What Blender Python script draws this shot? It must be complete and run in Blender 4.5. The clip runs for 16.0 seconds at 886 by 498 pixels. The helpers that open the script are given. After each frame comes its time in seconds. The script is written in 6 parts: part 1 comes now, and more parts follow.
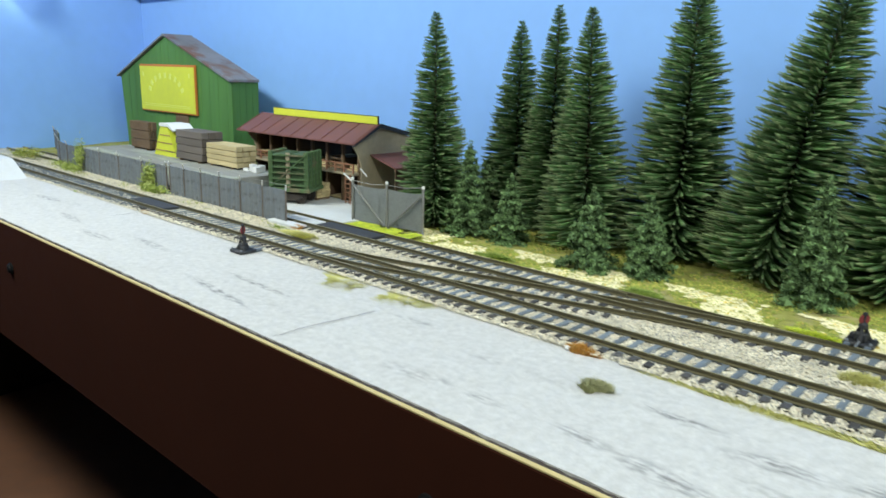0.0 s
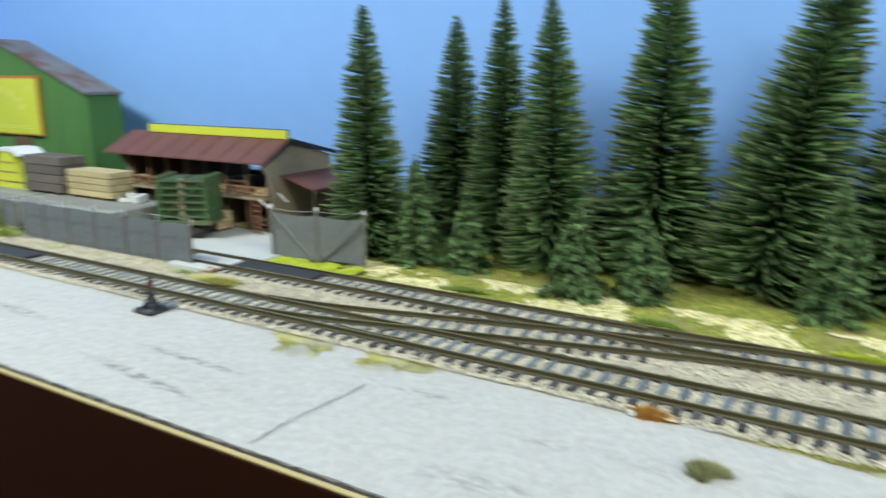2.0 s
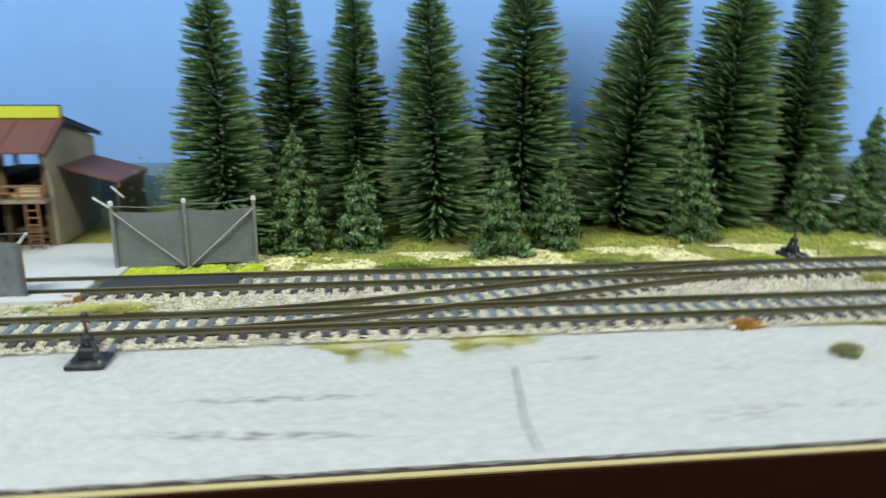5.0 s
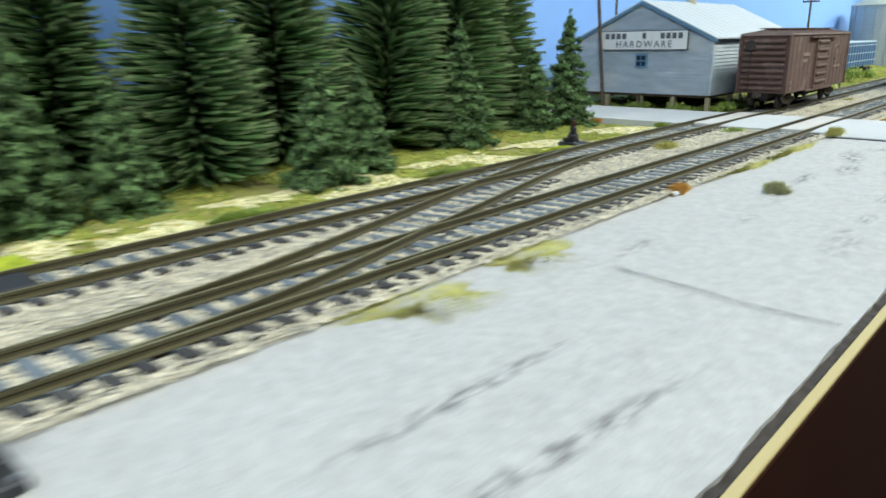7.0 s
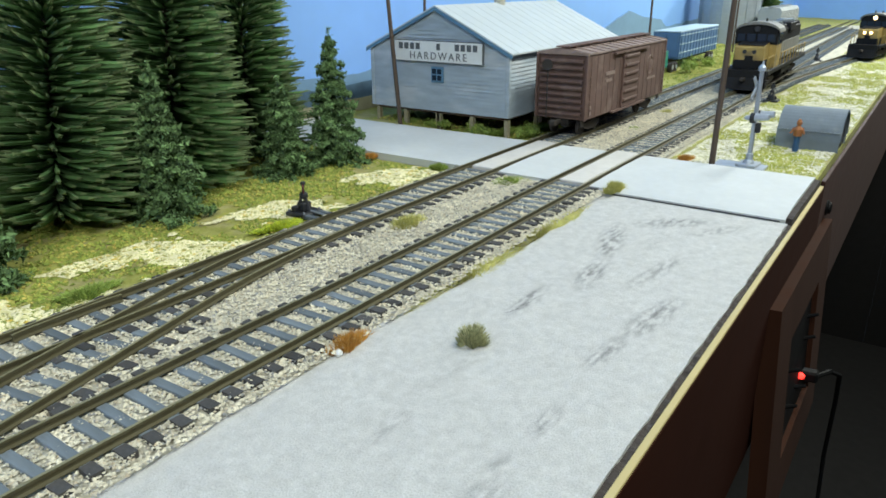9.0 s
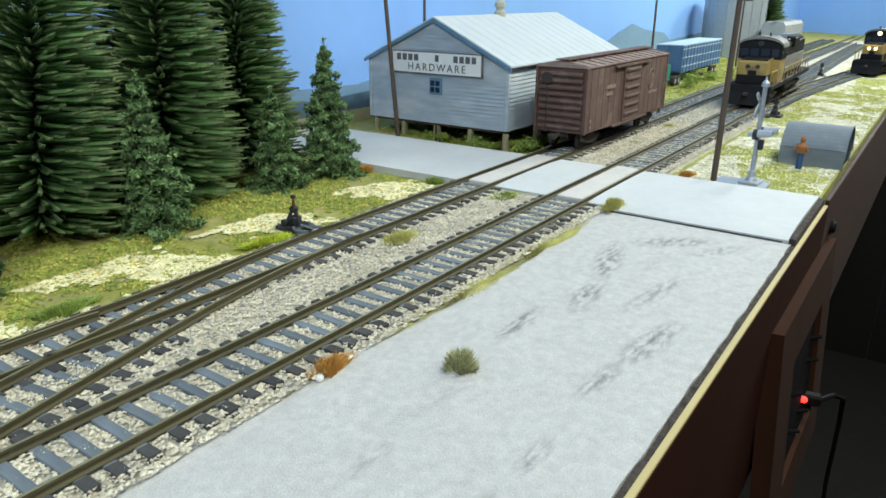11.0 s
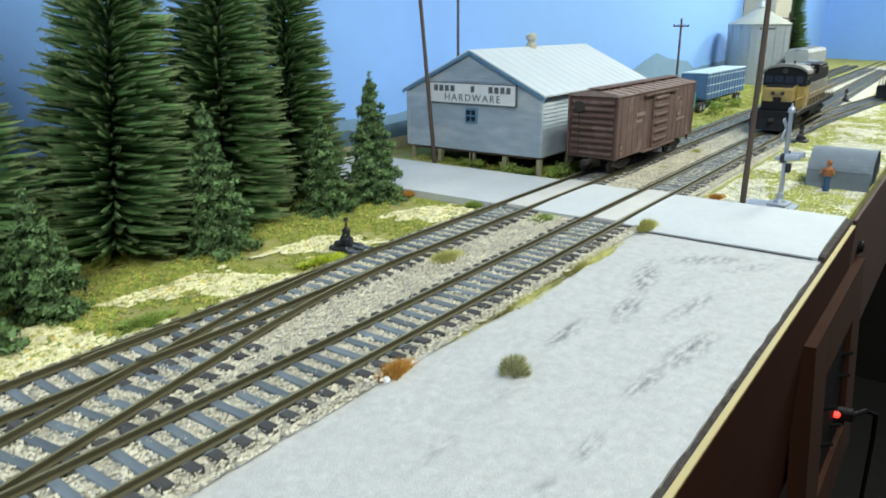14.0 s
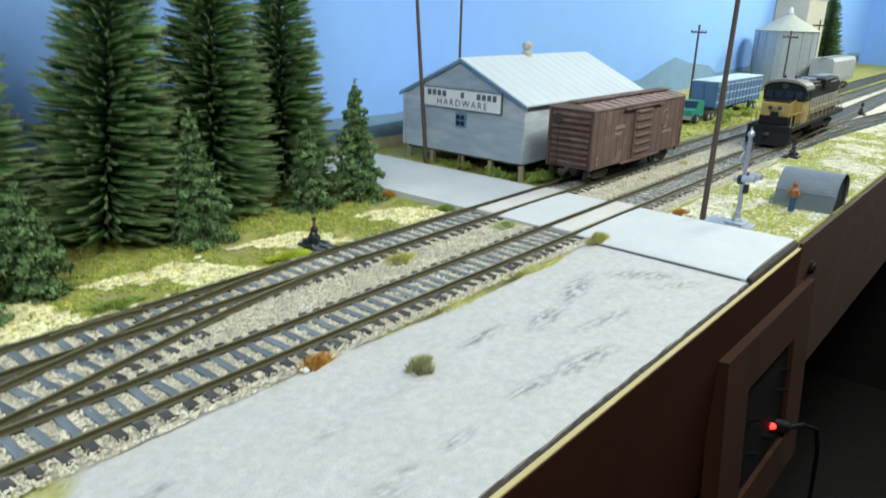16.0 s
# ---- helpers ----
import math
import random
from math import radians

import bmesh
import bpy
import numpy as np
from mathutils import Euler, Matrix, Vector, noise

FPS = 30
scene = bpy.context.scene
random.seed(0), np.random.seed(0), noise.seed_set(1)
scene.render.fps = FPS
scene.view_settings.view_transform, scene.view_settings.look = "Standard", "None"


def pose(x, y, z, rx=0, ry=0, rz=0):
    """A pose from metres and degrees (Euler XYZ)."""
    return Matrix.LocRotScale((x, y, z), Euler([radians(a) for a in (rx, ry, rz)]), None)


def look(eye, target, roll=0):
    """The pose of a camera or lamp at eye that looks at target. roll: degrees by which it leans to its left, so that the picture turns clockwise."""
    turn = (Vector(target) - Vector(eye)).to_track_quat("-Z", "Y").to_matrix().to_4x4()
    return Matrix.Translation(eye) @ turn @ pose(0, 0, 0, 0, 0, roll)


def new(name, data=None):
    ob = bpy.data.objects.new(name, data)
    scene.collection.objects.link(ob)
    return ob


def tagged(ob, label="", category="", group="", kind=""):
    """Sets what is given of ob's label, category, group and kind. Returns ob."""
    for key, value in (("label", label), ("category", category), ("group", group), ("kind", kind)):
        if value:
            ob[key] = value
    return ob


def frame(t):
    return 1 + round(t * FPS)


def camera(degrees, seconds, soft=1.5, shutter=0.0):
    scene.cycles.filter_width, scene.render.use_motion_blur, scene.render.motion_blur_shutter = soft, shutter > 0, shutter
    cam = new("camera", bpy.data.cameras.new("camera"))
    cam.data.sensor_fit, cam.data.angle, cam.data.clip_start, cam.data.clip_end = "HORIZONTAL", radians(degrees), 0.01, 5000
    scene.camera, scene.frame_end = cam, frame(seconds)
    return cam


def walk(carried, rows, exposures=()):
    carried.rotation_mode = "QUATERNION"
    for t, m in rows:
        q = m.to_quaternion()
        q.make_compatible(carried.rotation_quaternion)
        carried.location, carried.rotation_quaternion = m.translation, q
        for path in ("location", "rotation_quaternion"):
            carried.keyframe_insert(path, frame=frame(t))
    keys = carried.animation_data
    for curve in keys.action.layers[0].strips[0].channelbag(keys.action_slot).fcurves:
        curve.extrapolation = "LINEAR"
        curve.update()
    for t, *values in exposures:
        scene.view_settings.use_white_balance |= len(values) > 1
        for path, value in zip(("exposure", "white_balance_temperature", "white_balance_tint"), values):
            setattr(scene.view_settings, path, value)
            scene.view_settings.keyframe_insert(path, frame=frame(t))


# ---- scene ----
cam = camera(64.2, 16.0, soft=1.6, shutter=1.0)
PATH = [
    (0, (0.301, -0.241, 0.101), (-0.985, 1.213, -0.381), 1.7),
    (0.5, (0.287, -0.242, 0.105), (-0.987, 1.224, -0.37), 1.7),
    (1, (0.255, -0.238, 0.11), (-0.954, 1.283, -0.364), 1.0),
    (1.5, (0.213, -0.236, 0.106), (-0.932, 1.336, -0.362), 1.5),
    (2, (0.214, -0.219, 0.098), (-0.748, 1.474, -0.359), 0.4),
    (2.5, (0.235, -0.239, 0.098), (-0.54, 1.528, -0.428), -0.2),
    (3, (0.232, -0.27, 0.117), (-0.41, 1.547, -0.417), -1.2),
    (5.5, (-0.043, -0.201, 0.071), (0.678, 1.598, -0.421), -1.0),
    (6, (-0.094, -0.123, 0.057), (1.125, 1.366, -0.488), -2.5),
    (6.5, (-0.095, -0.118, 0.055), (1.286, 1.216, -0.503), -0.9),
    (7, (-0.067, -0.115, 0.05), (1.337, 1.191, -0.521), -1.1),
    (7.5, (-0.026, -0.115, 0.049), (1.357, 1.195, -0.56), -1.1),
    (8, (0.031, -0.105, 0.068), (1.423, 1.128, -0.67), -1.7),
    (8.5, (0.047, -0.107, 0.073), (1.561, 0.948, -0.697), -0.6),
    (9, (0.046, -0.126, 0.087), (1.587, 0.938, -0.616), -0.3),
    (11.5, (0.056, -0.124, 0.087), (1.6, 0.958, -0.58), 0.4),
    (12, (0.048, -0.128, 0.087), (1.57, 0.993, -0.566), -0.5),
    (12.5, (0.043, -0.132, 0.087), (1.546, 1.021, -0.555), -1.3),
    (13, (0.032, -0.129, 0.085), (1.534, 1.032, -0.545), -0.4),
    (13.5, (0.032, -0.127, 0.087), (1.541, 1.033, -0.528), -0.3),
    (14, (0.035, -0.127, 0.089), (1.564, 1.013, -0.512), -0.5),
    (14.5, (0.032, -0.146, 0.097), (1.571, 0.986, -0.494), -0.6),
    (15, (0.031, -0.161, 0.1), (1.519, 0.99, -0.58), 0.3),
    (15.5, (0.038, -0.162, 0.1), (1.501, 1.024, -0.572), 2.4),
    (16, (0.04, -0.169, 0.105), (1.496, 1.043, -0.536), 1.6),
]
walk(cam, [(t, look(eye, target, roll)) for t, eye, target, roll in PATH],
     [(0, 0.14), (1.5, 0.05), (3, 0.0), (6, 0.0), (7.5, 0.04), (8.5, -0.02), (9, -0.08), (11.5, -0.02), (12.5, 0.0), (16, 0.0)])

# ---- light ----
world = bpy.data.worlds.new("room")
scene.world = world
world.use_nodes = True
world.node_tree.nodes["Background"].inputs[0].default_value = (0.55, 0.75, 1.0, 1)
world.node_tree.nodes["Background"].inputs[1].default_value = 0.05
scene.view_settings.exposure = 0.0


def room_lamp(x, y, z, power, w, d_):
    d = bpy.data.lights.new("room_lamp", "AREA")
    d.shape, d.size, d.size_y, d.energy, d.color = "RECTANGLE", w, d_, power, (0.936, 1.0, 0.925)
    ob = new("room_lamp", d)
    ob.matrix_world = look((x, y, z), (x * 0.85 + 0.05, 0.12, 0.02))
    return ob


# fluorescent fittings over the aisle
for lx, ly, lp in ((-0.30, -0.31, 4.9), (0.42, -0.24, 2.8), (1.15, -0.24, 6.1), (1.85, -0.24, 6.4)):
    room_lamp(lx, ly, 0.50, lp * 0.92, 0.34, 0.10)


# ---- materials ----
def mat(name, base, rough=0.7, metal=0.0, scale=300.0, amount=0.25, bump=0.3, depth=0.0003, spots=None, spot_at=0.62, stretch=(1, 1, 1), rnd=0.0, island=0.0):
    """Two scales of noise over a base colour, with optional stains of a second colour and a shade per piece."""
    m = bpy.data.materials.new(name)
    m.use_nodes = True
    n, l = m.node_tree.nodes, m.node_tree.links
    b = n["Principled BSDF"]
    b.inputs["Metallic"].default_value = metal
    tc, mp = n.new("ShaderNodeTexCoord"), n.new("ShaderNodeMapping")
    mp.inputs["Scale"].default_value = stretch
    l.new(tc.outputs["Object"], mp.inputs[0])
    big, fine = n.new("ShaderNodeTexNoise"), n.new("ShaderNodeTexNoise")
    big.inputs["Scale"].default_value, fine.inputs["Scale"].default_value = scale * 0.16, scale
    big.inputs["Detail"].default_value, fine.inputs["Detail"].default_value = 4, 5
    l.new(mp.outputs[0], big.inputs[0]), l.new(mp.outputs[0], fine.inputs[0])

    def math_node(op, a, v):
        q = n.new("ShaderNodeMath")
        q.operation = op
        l.new(a, q.inputs[0])
        if isinstance(v, (int, float)):
            q.inputs[1].default_value = v
        else:
            l.new(v, q.inputs[1])
        return q.outputs[0]

    s = math_node("ADD", big.outputs[0], fine.outputs[0])
    s = math_node("MULTIPLY", math_node("SUBTRACT", s, 1.0), amount * 2.2)
    s = math_node("ADD", s, 1.0)
    if rnd:
        oi = n.new("ShaderNodeObjectInfo")
        s = math_node("MULTIPLY", s, math_node("ADD", math_node("MULTIPLY", oi.outputs["Random"], 2 * rnd), 1.0 - rnd))
    if island:
        ge = n.new("ShaderNodeNewGeometry")
        s = math_node("MULTIPLY", s, math_node("ADD", math_node("MULTIPLY", ge.outputs["Random Per Island"], 2 * island), 1.0 - island))
    vm = n.new("ShaderNodeVectorMath")
    vm.operation = "SCALE"
    if spots:
        ramp = n.new("ShaderNodeValToRGB")
        ramp.color_ramp.elements[0].position, ramp.color_ramp.elements[1].position = spot_at - 0.06, spot_at + 0.05
        patch = n.new("ShaderNodeTexNoise")
        patch.inputs["Scale"].default_value, patch.inputs["Detail"].default_value = scale * 0.28, 6
        l.new(mp.outputs[0], patch.inputs[0]), l.new(patch.outputs[0], ramp.inputs[0])
        mx = n.new("ShaderNodeMix")
        mx.data_type = "RGBA"
        mx.inputs["A"].default_value, mx.inputs["B"].default_value = (*base, 1), (*spots, 1)
        l.new(ramp.outputs[0], mx.inputs["Factor"]), l.new(mx.outputs["Result"], vm.inputs[0])
    else:
        vm.inputs[0].default_value = base
    l.new(s, vm.inputs["Scale"]), l.new(vm.outputs[0], b.inputs["Base Color"])
    r = math_node("ADD", math_node("MULTIPLY", fine.outputs[0], 0.25), rough - 0.12)
    l.new(r, b.inputs["Roughness"])
    if bump:
        bp = n.new("ShaderNodeBump")
        bp.inputs["Strength"].default_value, bp.inputs["Distance"].default_value = bump, depth
        l.new(fine.outputs[0], bp.inputs["Height"]), l.new(bp.outputs[0], b.inputs["Normal"])
    return m


def palette(name, stops, rough=0.85, scale=160.0, depth=0.0006):
    """Colours spread over the separate flakes of one mesh."""
    m = bpy.data.materials.new(name)
    m.use_nodes = True
    n, l = m.node_tree.nodes, m.node_tree.links
    ge, ramp, no, hsv = n.new("ShaderNodeNewGeometry"), n.new("ShaderNodeValToRGB"), n.new("ShaderNodeTexNoise"), n.new("ShaderNodeHueSaturation")
    ramp.color_ramp.interpolation = "CONSTANT"
    while len(ramp.color_ramp.elements) < len(stops):
        ramp.color_ramp.elements.new(0.5)
    for e, (p, c) in zip(ramp.color_ramp.elements, stops):
        e.position, e.color = p, (*c, 1)
    tc = n.new("ShaderNodeTexCoord")
    no.inputs["Scale"].default_value = scale
    l.new(tc.outputs["Object"], no.inputs[0])
    l.new(ge.outputs["Random Per Island"], ramp.inputs[0])
    ma = n.new("ShaderNodeMath")
    ma.operation, ma.inputs[1].default_value = "ADD", 0.5
    l.new(no.outputs[0], ma.inputs[0]), l.new(ma.outputs[0], hsv.inputs["Value"]), l.new(ramp.outputs[0], hsv.inputs["Color"])
    l.new(hsv.outputs[0], n["Principled BSDF"].inputs["Base Color"])
    n["Principled BSDF"].inputs["Roughness"].default_value = rough
    return m


def glow(name, colour, strength):
    m = bpy.data.materials.new(name)
    m.use_nodes = True
    b = m.node_tree.nodes["Principled BSDF"]
    b.inputs["Base Color"].default_value = (*colour, 1)
    b.inputs["Emission Color"].default_value, b.inputs["Emission Strength"].default_value = (*colour, 1), strength
    return m


WALL = mat("blue_wall_paint", (0.225, 0.432, 0.86), 0.75, scale=60, amount=0.05, bump=0.1, depth=0.0004)
CEIL = mat("ceiling_paint", (0.55, 0.55, 0.52), 0.8, scale=40, amount=0.06)
# near-black base that paints the aisle's deep shade onto floor, walls and panels
AISLESHADE = mat("near_black_aisle_shade", (0.0045, 0.0032, 0.0027), 0.8, scale=40)
CEMENT = mat("plaster_lot", (0.525, 0.517, 0.498), 0.9, scale=2200, amount=0.20, bump=0.9, depth=0.0004, spots=(0.545, 0.537, 0.520), spot_at=0.56)
CRACK = mat("crack", (0.075, 0.075, 0.08), 0.9, scale=900)


def stain(m, colour, scuffs, strength=0.8):
    """Dark scuffs on the plaster, each a drawn-out patch broken up by grain."""
    n, l = m.node_tree.nodes, m.node_tree.links
    b = n["Principled BSDF"]
    src = b.inputs["Base Color"].links[0].from_socket
    tc = n.new("ShaderNodeTexCoord")

    def calc(op, u, v):
        q = n.new("ShaderNodeMath")
        q.operation = op
        for k, w in enumerate((u, v)):
            if isinstance(w, float):
                q.inputs[k].default_value = w
            else:
                l.new(w, q.inputs[k])
        return q.outputs[0]

    def ramp(v, lo, hi, to=(0.0, 1.0)):
        r = n.new("ShaderNodeMapRange")
        r.inputs["From Min"].default_value, r.inputs["From Max"].default_value = lo, hi
        r.inputs["To Min"].default_value, r.inputs["To Max"].default_value = to
        l.new(v, r.inputs[0])
        return r.outputs[0]

    def grain(scale, stretch, lo, hi, detail=6):
        mp, no = n.new("ShaderNodeMapping"), n.new("ShaderNodeTexNoise")
        mp.inputs["Scale"].default_value, mp.inputs["Rotation"].default_value = stretch, (0, 0, 0.1)
        no.inputs["Scale"].default_value, no.inputs["Detail"].default_value = scale, detail
        l.new(tc.outputs["Object"], mp.inputs[0]), l.new(mp.outputs[0], no.inputs[0])
        return ramp(no.outputs[0], lo, hi)

    total = None
    for x, y, long, wide, turn, amount in scuffs:
        mp, ln = n.new("ShaderNodeMapping"), n.new("ShaderNodeVectorMath")
        mp.vector_type = "TEXTURE"
        mp.inputs["Location"].default_value = (x, y, DECK0)
        mp.inputs["Rotation"].default_value = (0, 0, math.radians(turn))
        mp.inputs["Scale"].default_value = (long, wide, 1.0)
        ln.operation = "LENGTH"
        l.new(tc.outputs["Object"], mp.inputs[0]), l.new(mp.outputs[0], ln.inputs[0])
        v = ramp(ln.outputs["Value"], 1.25, 0.45, (0.0, amount))
        total = v if total is None else calc("MAXIMUM", total, v)
    broken = calc("MULTIPLY", grain(520.0, (0.35, 1.0, 1.0), 0.40, 0.64, 10), total)
    faint = calc("MULTIPLY", grain(70.0, (0.16, 1.0, 1.0), 0.58, 0.78), grain(620.0, (0.5, 1.0, 1.0), 0.36, 0.70))
    out = calc("MULTIPLY", calc("MAXIMUM", broken, calc("MULTIPLY", faint, 0.45)), strength)
    mx = n.new("ShaderNodeMix")
    mx.data_type = "RGBA"
    mx.inputs["B"].default_value = (*colour, 1)
    l.new(out, mx.inputs["Factor"]), l.new(src, mx.inputs["A"]), l.new(mx.outputs["Result"], b.inputs["Base Color"])


DECK0 = -0.004
stain(CEMENT, (0.15, 0.147, 0.148), (
    (0.288, -0.036, 0.020, 0.0050, 14, 1.0), (0.254, -0.043, 0.015, 0.0045, 8, 1.0), (0.223, -0.0353, 0.014, 0.0030, 2, 0.95),
    (0.206, -0.0675, 0.012, 0.0030, -6, 0.9), (0.233, -0.0710, 0.017, 0.0045, -8, 1.0), (0.169, -0.0688, 0.008, 0.0025, 0, 0.8),
    (0.1485, -0.0412, 0.008, 0.0025, 4, 0.6), (0.1464, -0.0678, 0.009, 0.0025, 0, 0.6), (0.322, -0.049, 0.016, 0.0060, -50, 0.9),
    (0.268, -0.0602, 0.020, 0.0035, -10, 0.7), (0.321, -0.066, 0.014, 0.0040, -35, 0.6), (0.009, -0.0488, 0.030, 0.0022, -2, 1.0),
    (0.005, -0.0692, 0.034, 0.0026, -6, 1.0), (0.136, -0.0705, 0.014, 0.0050, 6, 0.5), (0.100, -0.030, 0.012, 0.0025, 4, 0.7), (-0.105, -0.048, 0.022, 0.0035, -3, 0.9),
    (-0.150, -0.062, 0.020, 0.0035, 2, 0.8), (-0.215, -0.052, 0.022, 0.0035, -4, 0.9), (-0.30, -0.036, 0.024, 0.0040, 3, 0.8)))
ROAD = mat("white_road", (0.57, 0.585, 0.585), 0.8, scale=260, amount=0.07, bump=0.25)
PLANKPALE = mat("crossing_slab", (0.60, 0.57, 0.53), 0.8, scale=300, amount=0.1)
EDGE = mat("foam_edge", (0.045, 0.035, 0.03), 0.9, scale=500, amount=0.5, bump=0.8, depth=0.001)
FASCIA = mat("brown_hardboard", (0.031, 0.0083, 0.0039), 0.9, scale=90, amount=0.12, bump=0.05)
FASCIA.node_tree.nodes["Principled BSDF"].inputs["Specular IOR Level"].default_value = 0.08
# lighter, redder base: the light on the right-hand panel is painted in
FASCIA2 = mat("hardboard_lit_redder", (0.045, 0.0132, 0.0066), 0.7, scale=90, amount=0.15, bump=0.05)
FRAMEWOOD = mat("panel_frame_wood", (0.034, 0.0115, 0.0052), 0.9, scale=120, amount=0.2, stretch=(1, 1, 0.2))
STRIP = mat("bare_wood_edge", (0.52, 0.42, 0.19), 0.6, scale=200, amount=0.12, stretch=(0.1, 1, 1))
SOIL = mat("scenic_soil", (0.31, 0.31, 0.07), 0.95, scale=260, amount=0.35, bump=0.9, depth=0.0012, spots=(0.34, 0.31, 0.12), spot_at=0.56)
BALLASTBED = mat("ballast_bed", (0.48, 0.45, 0.36), 0.95, scale=900, amount=0.5, bump=1.0, depth=0.0006)
BALLAST = palette("ballast_stone", ((0, (0.64, 0.59, 0.46)), (0.3, (0.53, 0.49, 0.39)), (0.5, (0.71, 0.66, 0.52)), (0.80, (0.29, 0.285, 0.27)), (0.90, (0.56, 0.48, 0.35))))
TIE = mat("grey_tie", (0.120, 0.143, 0.163), 0.75, scale=700, amount=0.35, rnd=0.3, stretch=(1, 0.2, 1))
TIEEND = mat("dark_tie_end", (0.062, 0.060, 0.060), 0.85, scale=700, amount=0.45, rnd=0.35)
RAIL = mat("weathered_rail", (0.095, 0.083, 0.044), 0.55, 0.2, scale=500, amount=0.25, stretch=(0.1, 1, 1))
RAILTOP = mat("worn_rail_top", (0.30, 0.27, 0.15), 0.4, 0.4, scale=500, amount=0.25, stretch=(0.1, 1, 1))
RUBBER = mat("dark_crossing_mat", (0.035, 0.037, 0.042), 0.7, scale=500, amount=0.2)
NEEDLE = mat("needles", (0.086, 0.172, 0.057), 0.85, scale=120, amount=0.35, bump=0, island=0.5)
NEEDLETIP = mat("pale_needle_tips", (0.155, 0.215, 0.092), 0.85, scale=200, amount=0.3, bump=0, island=0.4)
NEEDLE2 = mat("sage_needles", (0.150, 0.250, 0.098), 0.95, scale=200, amount=0.35, bump=0, island=0.5)
# darker copy of the sage green: shade painted into inner and underside leaves
NEEDLESHADE = mat("shaded_inner_needles", (0.066, 0.120, 0.046), 0.95, scale=200, amount=0.35, bump=0, island=0.4)
BARK = mat("bark", (0.06, 0.045, 0.03), 0.9, scale=500, amount=0.4)
FLAKES = palette("straw_flakes", ((0, (0.80, 0.74, 0.47)), (0.45, (0.70, 0.65, 0.34)), (0.75, (0.40, 0.37, 0.12)), (0.88, (0.22, 0.25, 0.06)), (0.95, (0.60, 0.44, 0.08))))
MOSS = palette("moss_crumbs", ((0, (0.30, 0.34, 0.06)), (0.4, (0.22, 0.28, 0.05)), (0.75, (0.42, 0.40, 0.09)), (0.93, (0.52, 0.42, 0.10))))
LIME = palette("lime_crumbs", ((0, (0.55, 0.60, 0.04)), (0.5, (0.42, 0.52, 0.05)), (0.85, (0.30, 0.40, 0.05))))
TUFT = palette("olive_tuft", ((0, (0.50, 0.48, 0.15)), (0.5, (0.57, 0.54, 0.20)), (0.8, (0.40, 0.41, 0.12))))
TUFTGREEN = palette("green_tuft", ((0, (0.26, 0.36, 0.07)), (0.5, (0.36, 0.44, 0.10)), (0.8, (0.17, 0.25, 0.05))))
TUFTGREY = palette("sage_tuft", ((0, (0.36, 0.37, 0.19)), (0.5, (0.50, 0.48, 0.27)), (0.8, (0.20, 0.22, 0.10))))
TUFTRUST = palette("rust_tuft", ((0, (0.56, 0.28, 0.05)), (0.5, (0.44, 0.20, 0.03)), (0.8, (0.62, 0.38, 0.10))))
BLACK = mat("black_iron", (0.026, 0.027, 0.031), 0.6, 0.2, scale=500, amount=0.4, spots=(0.065, 0.066, 0.070), spot_at=0.6)
RED = mat("red_target", (0.17, 0.022, 0.024), 0.5, scale=400, amount=0.15)
BOXRED = mat("boxcar_brown", (0.120, 0.069, 0.057), 0.8, scale=220, amount=0.35, spots=(0.175, 0.115, 0.098), spot_at=0.6)
ROOFBROWN = mat("dusty_car_roof", (0.25, 0.18, 0.155), 0.75, scale=300, amount=0.3)
GRIME = mat("truck_grime", (0.035, 0.028, 0.024), 0.85, scale=500, amount=0.35)
WHITEPAINT = mat("faded_white", (0.24, 0.17, 0.145), 0.8, scale=500, amount=0.25)
CLAP = mat("grey_clapboard", (0.35, 0.41, 0.46), 0.7, scale=260, amount=0.24, stretch=(0.3, 0.3, 1), spots=(0.46, 0.50, 0.53), spot_at=0.58)
TINROOF = mat("pale_metal_roof", (0.55, 0.59, 0.60), 0.55, 0.1, scale=120, amount=0.08)
TRIMBLUE = mat("blue_trim", (0.10, 0.21, 0.32), 0.6, scale=300, amount=0.15)
GLASSDARK = mat("dark_window", (0.02, 0.03, 0.05), 0.15, scale=80, amount=0.1, bump=0)
SIGNWHITE = mat("sign_white", (0.72, 0.73, 0.72), 0.7, scale=250, amount=0.08)
LETTER = mat("sign_grey", (0.10, 0.11, 0.12), 0.7, scale=400, amount=0.2)
POST = mat("pale_post", (0.34, 0.30, 0.20), 0.9, scale=500, amount=0.3)
POLE = mat("pole_wood", (0.085, 0.06, 0.045), 0.85, scale=400, amount=0.3, stretch=(1, 1, 0.15))
BARNGREEN = mat("barn_green", (0.07, 0.185, 0.042), 0.7, scale=130, amount=0.25, stretch=(1, 1, 0.12))
BARNROOF = mat("rusty_grey_roof", (0.20, 0.20, 0.21), 0.65, 0.1, scale=110, amount=0.3, spots=(0.17, 0.095, 0.07), spot_at=0.58)
YELLOW = mat("yellow_sign", (0.60, 0.64, 0.045), 0.55, scale=150, amount=0.08)
YELLOWPALE = mat("pale_yellow_ghost_letter", (0.66, 0.72, 0.16), 0.6, scale=200, amount=0.1)
ORANGE = mat("orange_rim", (0.50, 0.16, 0.03), 0.6, scale=200, amount=0.15)
REDROOF = mat("red_brown_tin", (0.155, 0.06, 0.048), 0.6, scale=200, amount=0.28, stretch=(1, 0.3, 1))
TANWALL = mat("tan_shed_wall", (0.30, 0.255, 0.17), 0.85, scale=250, amount=0.2)
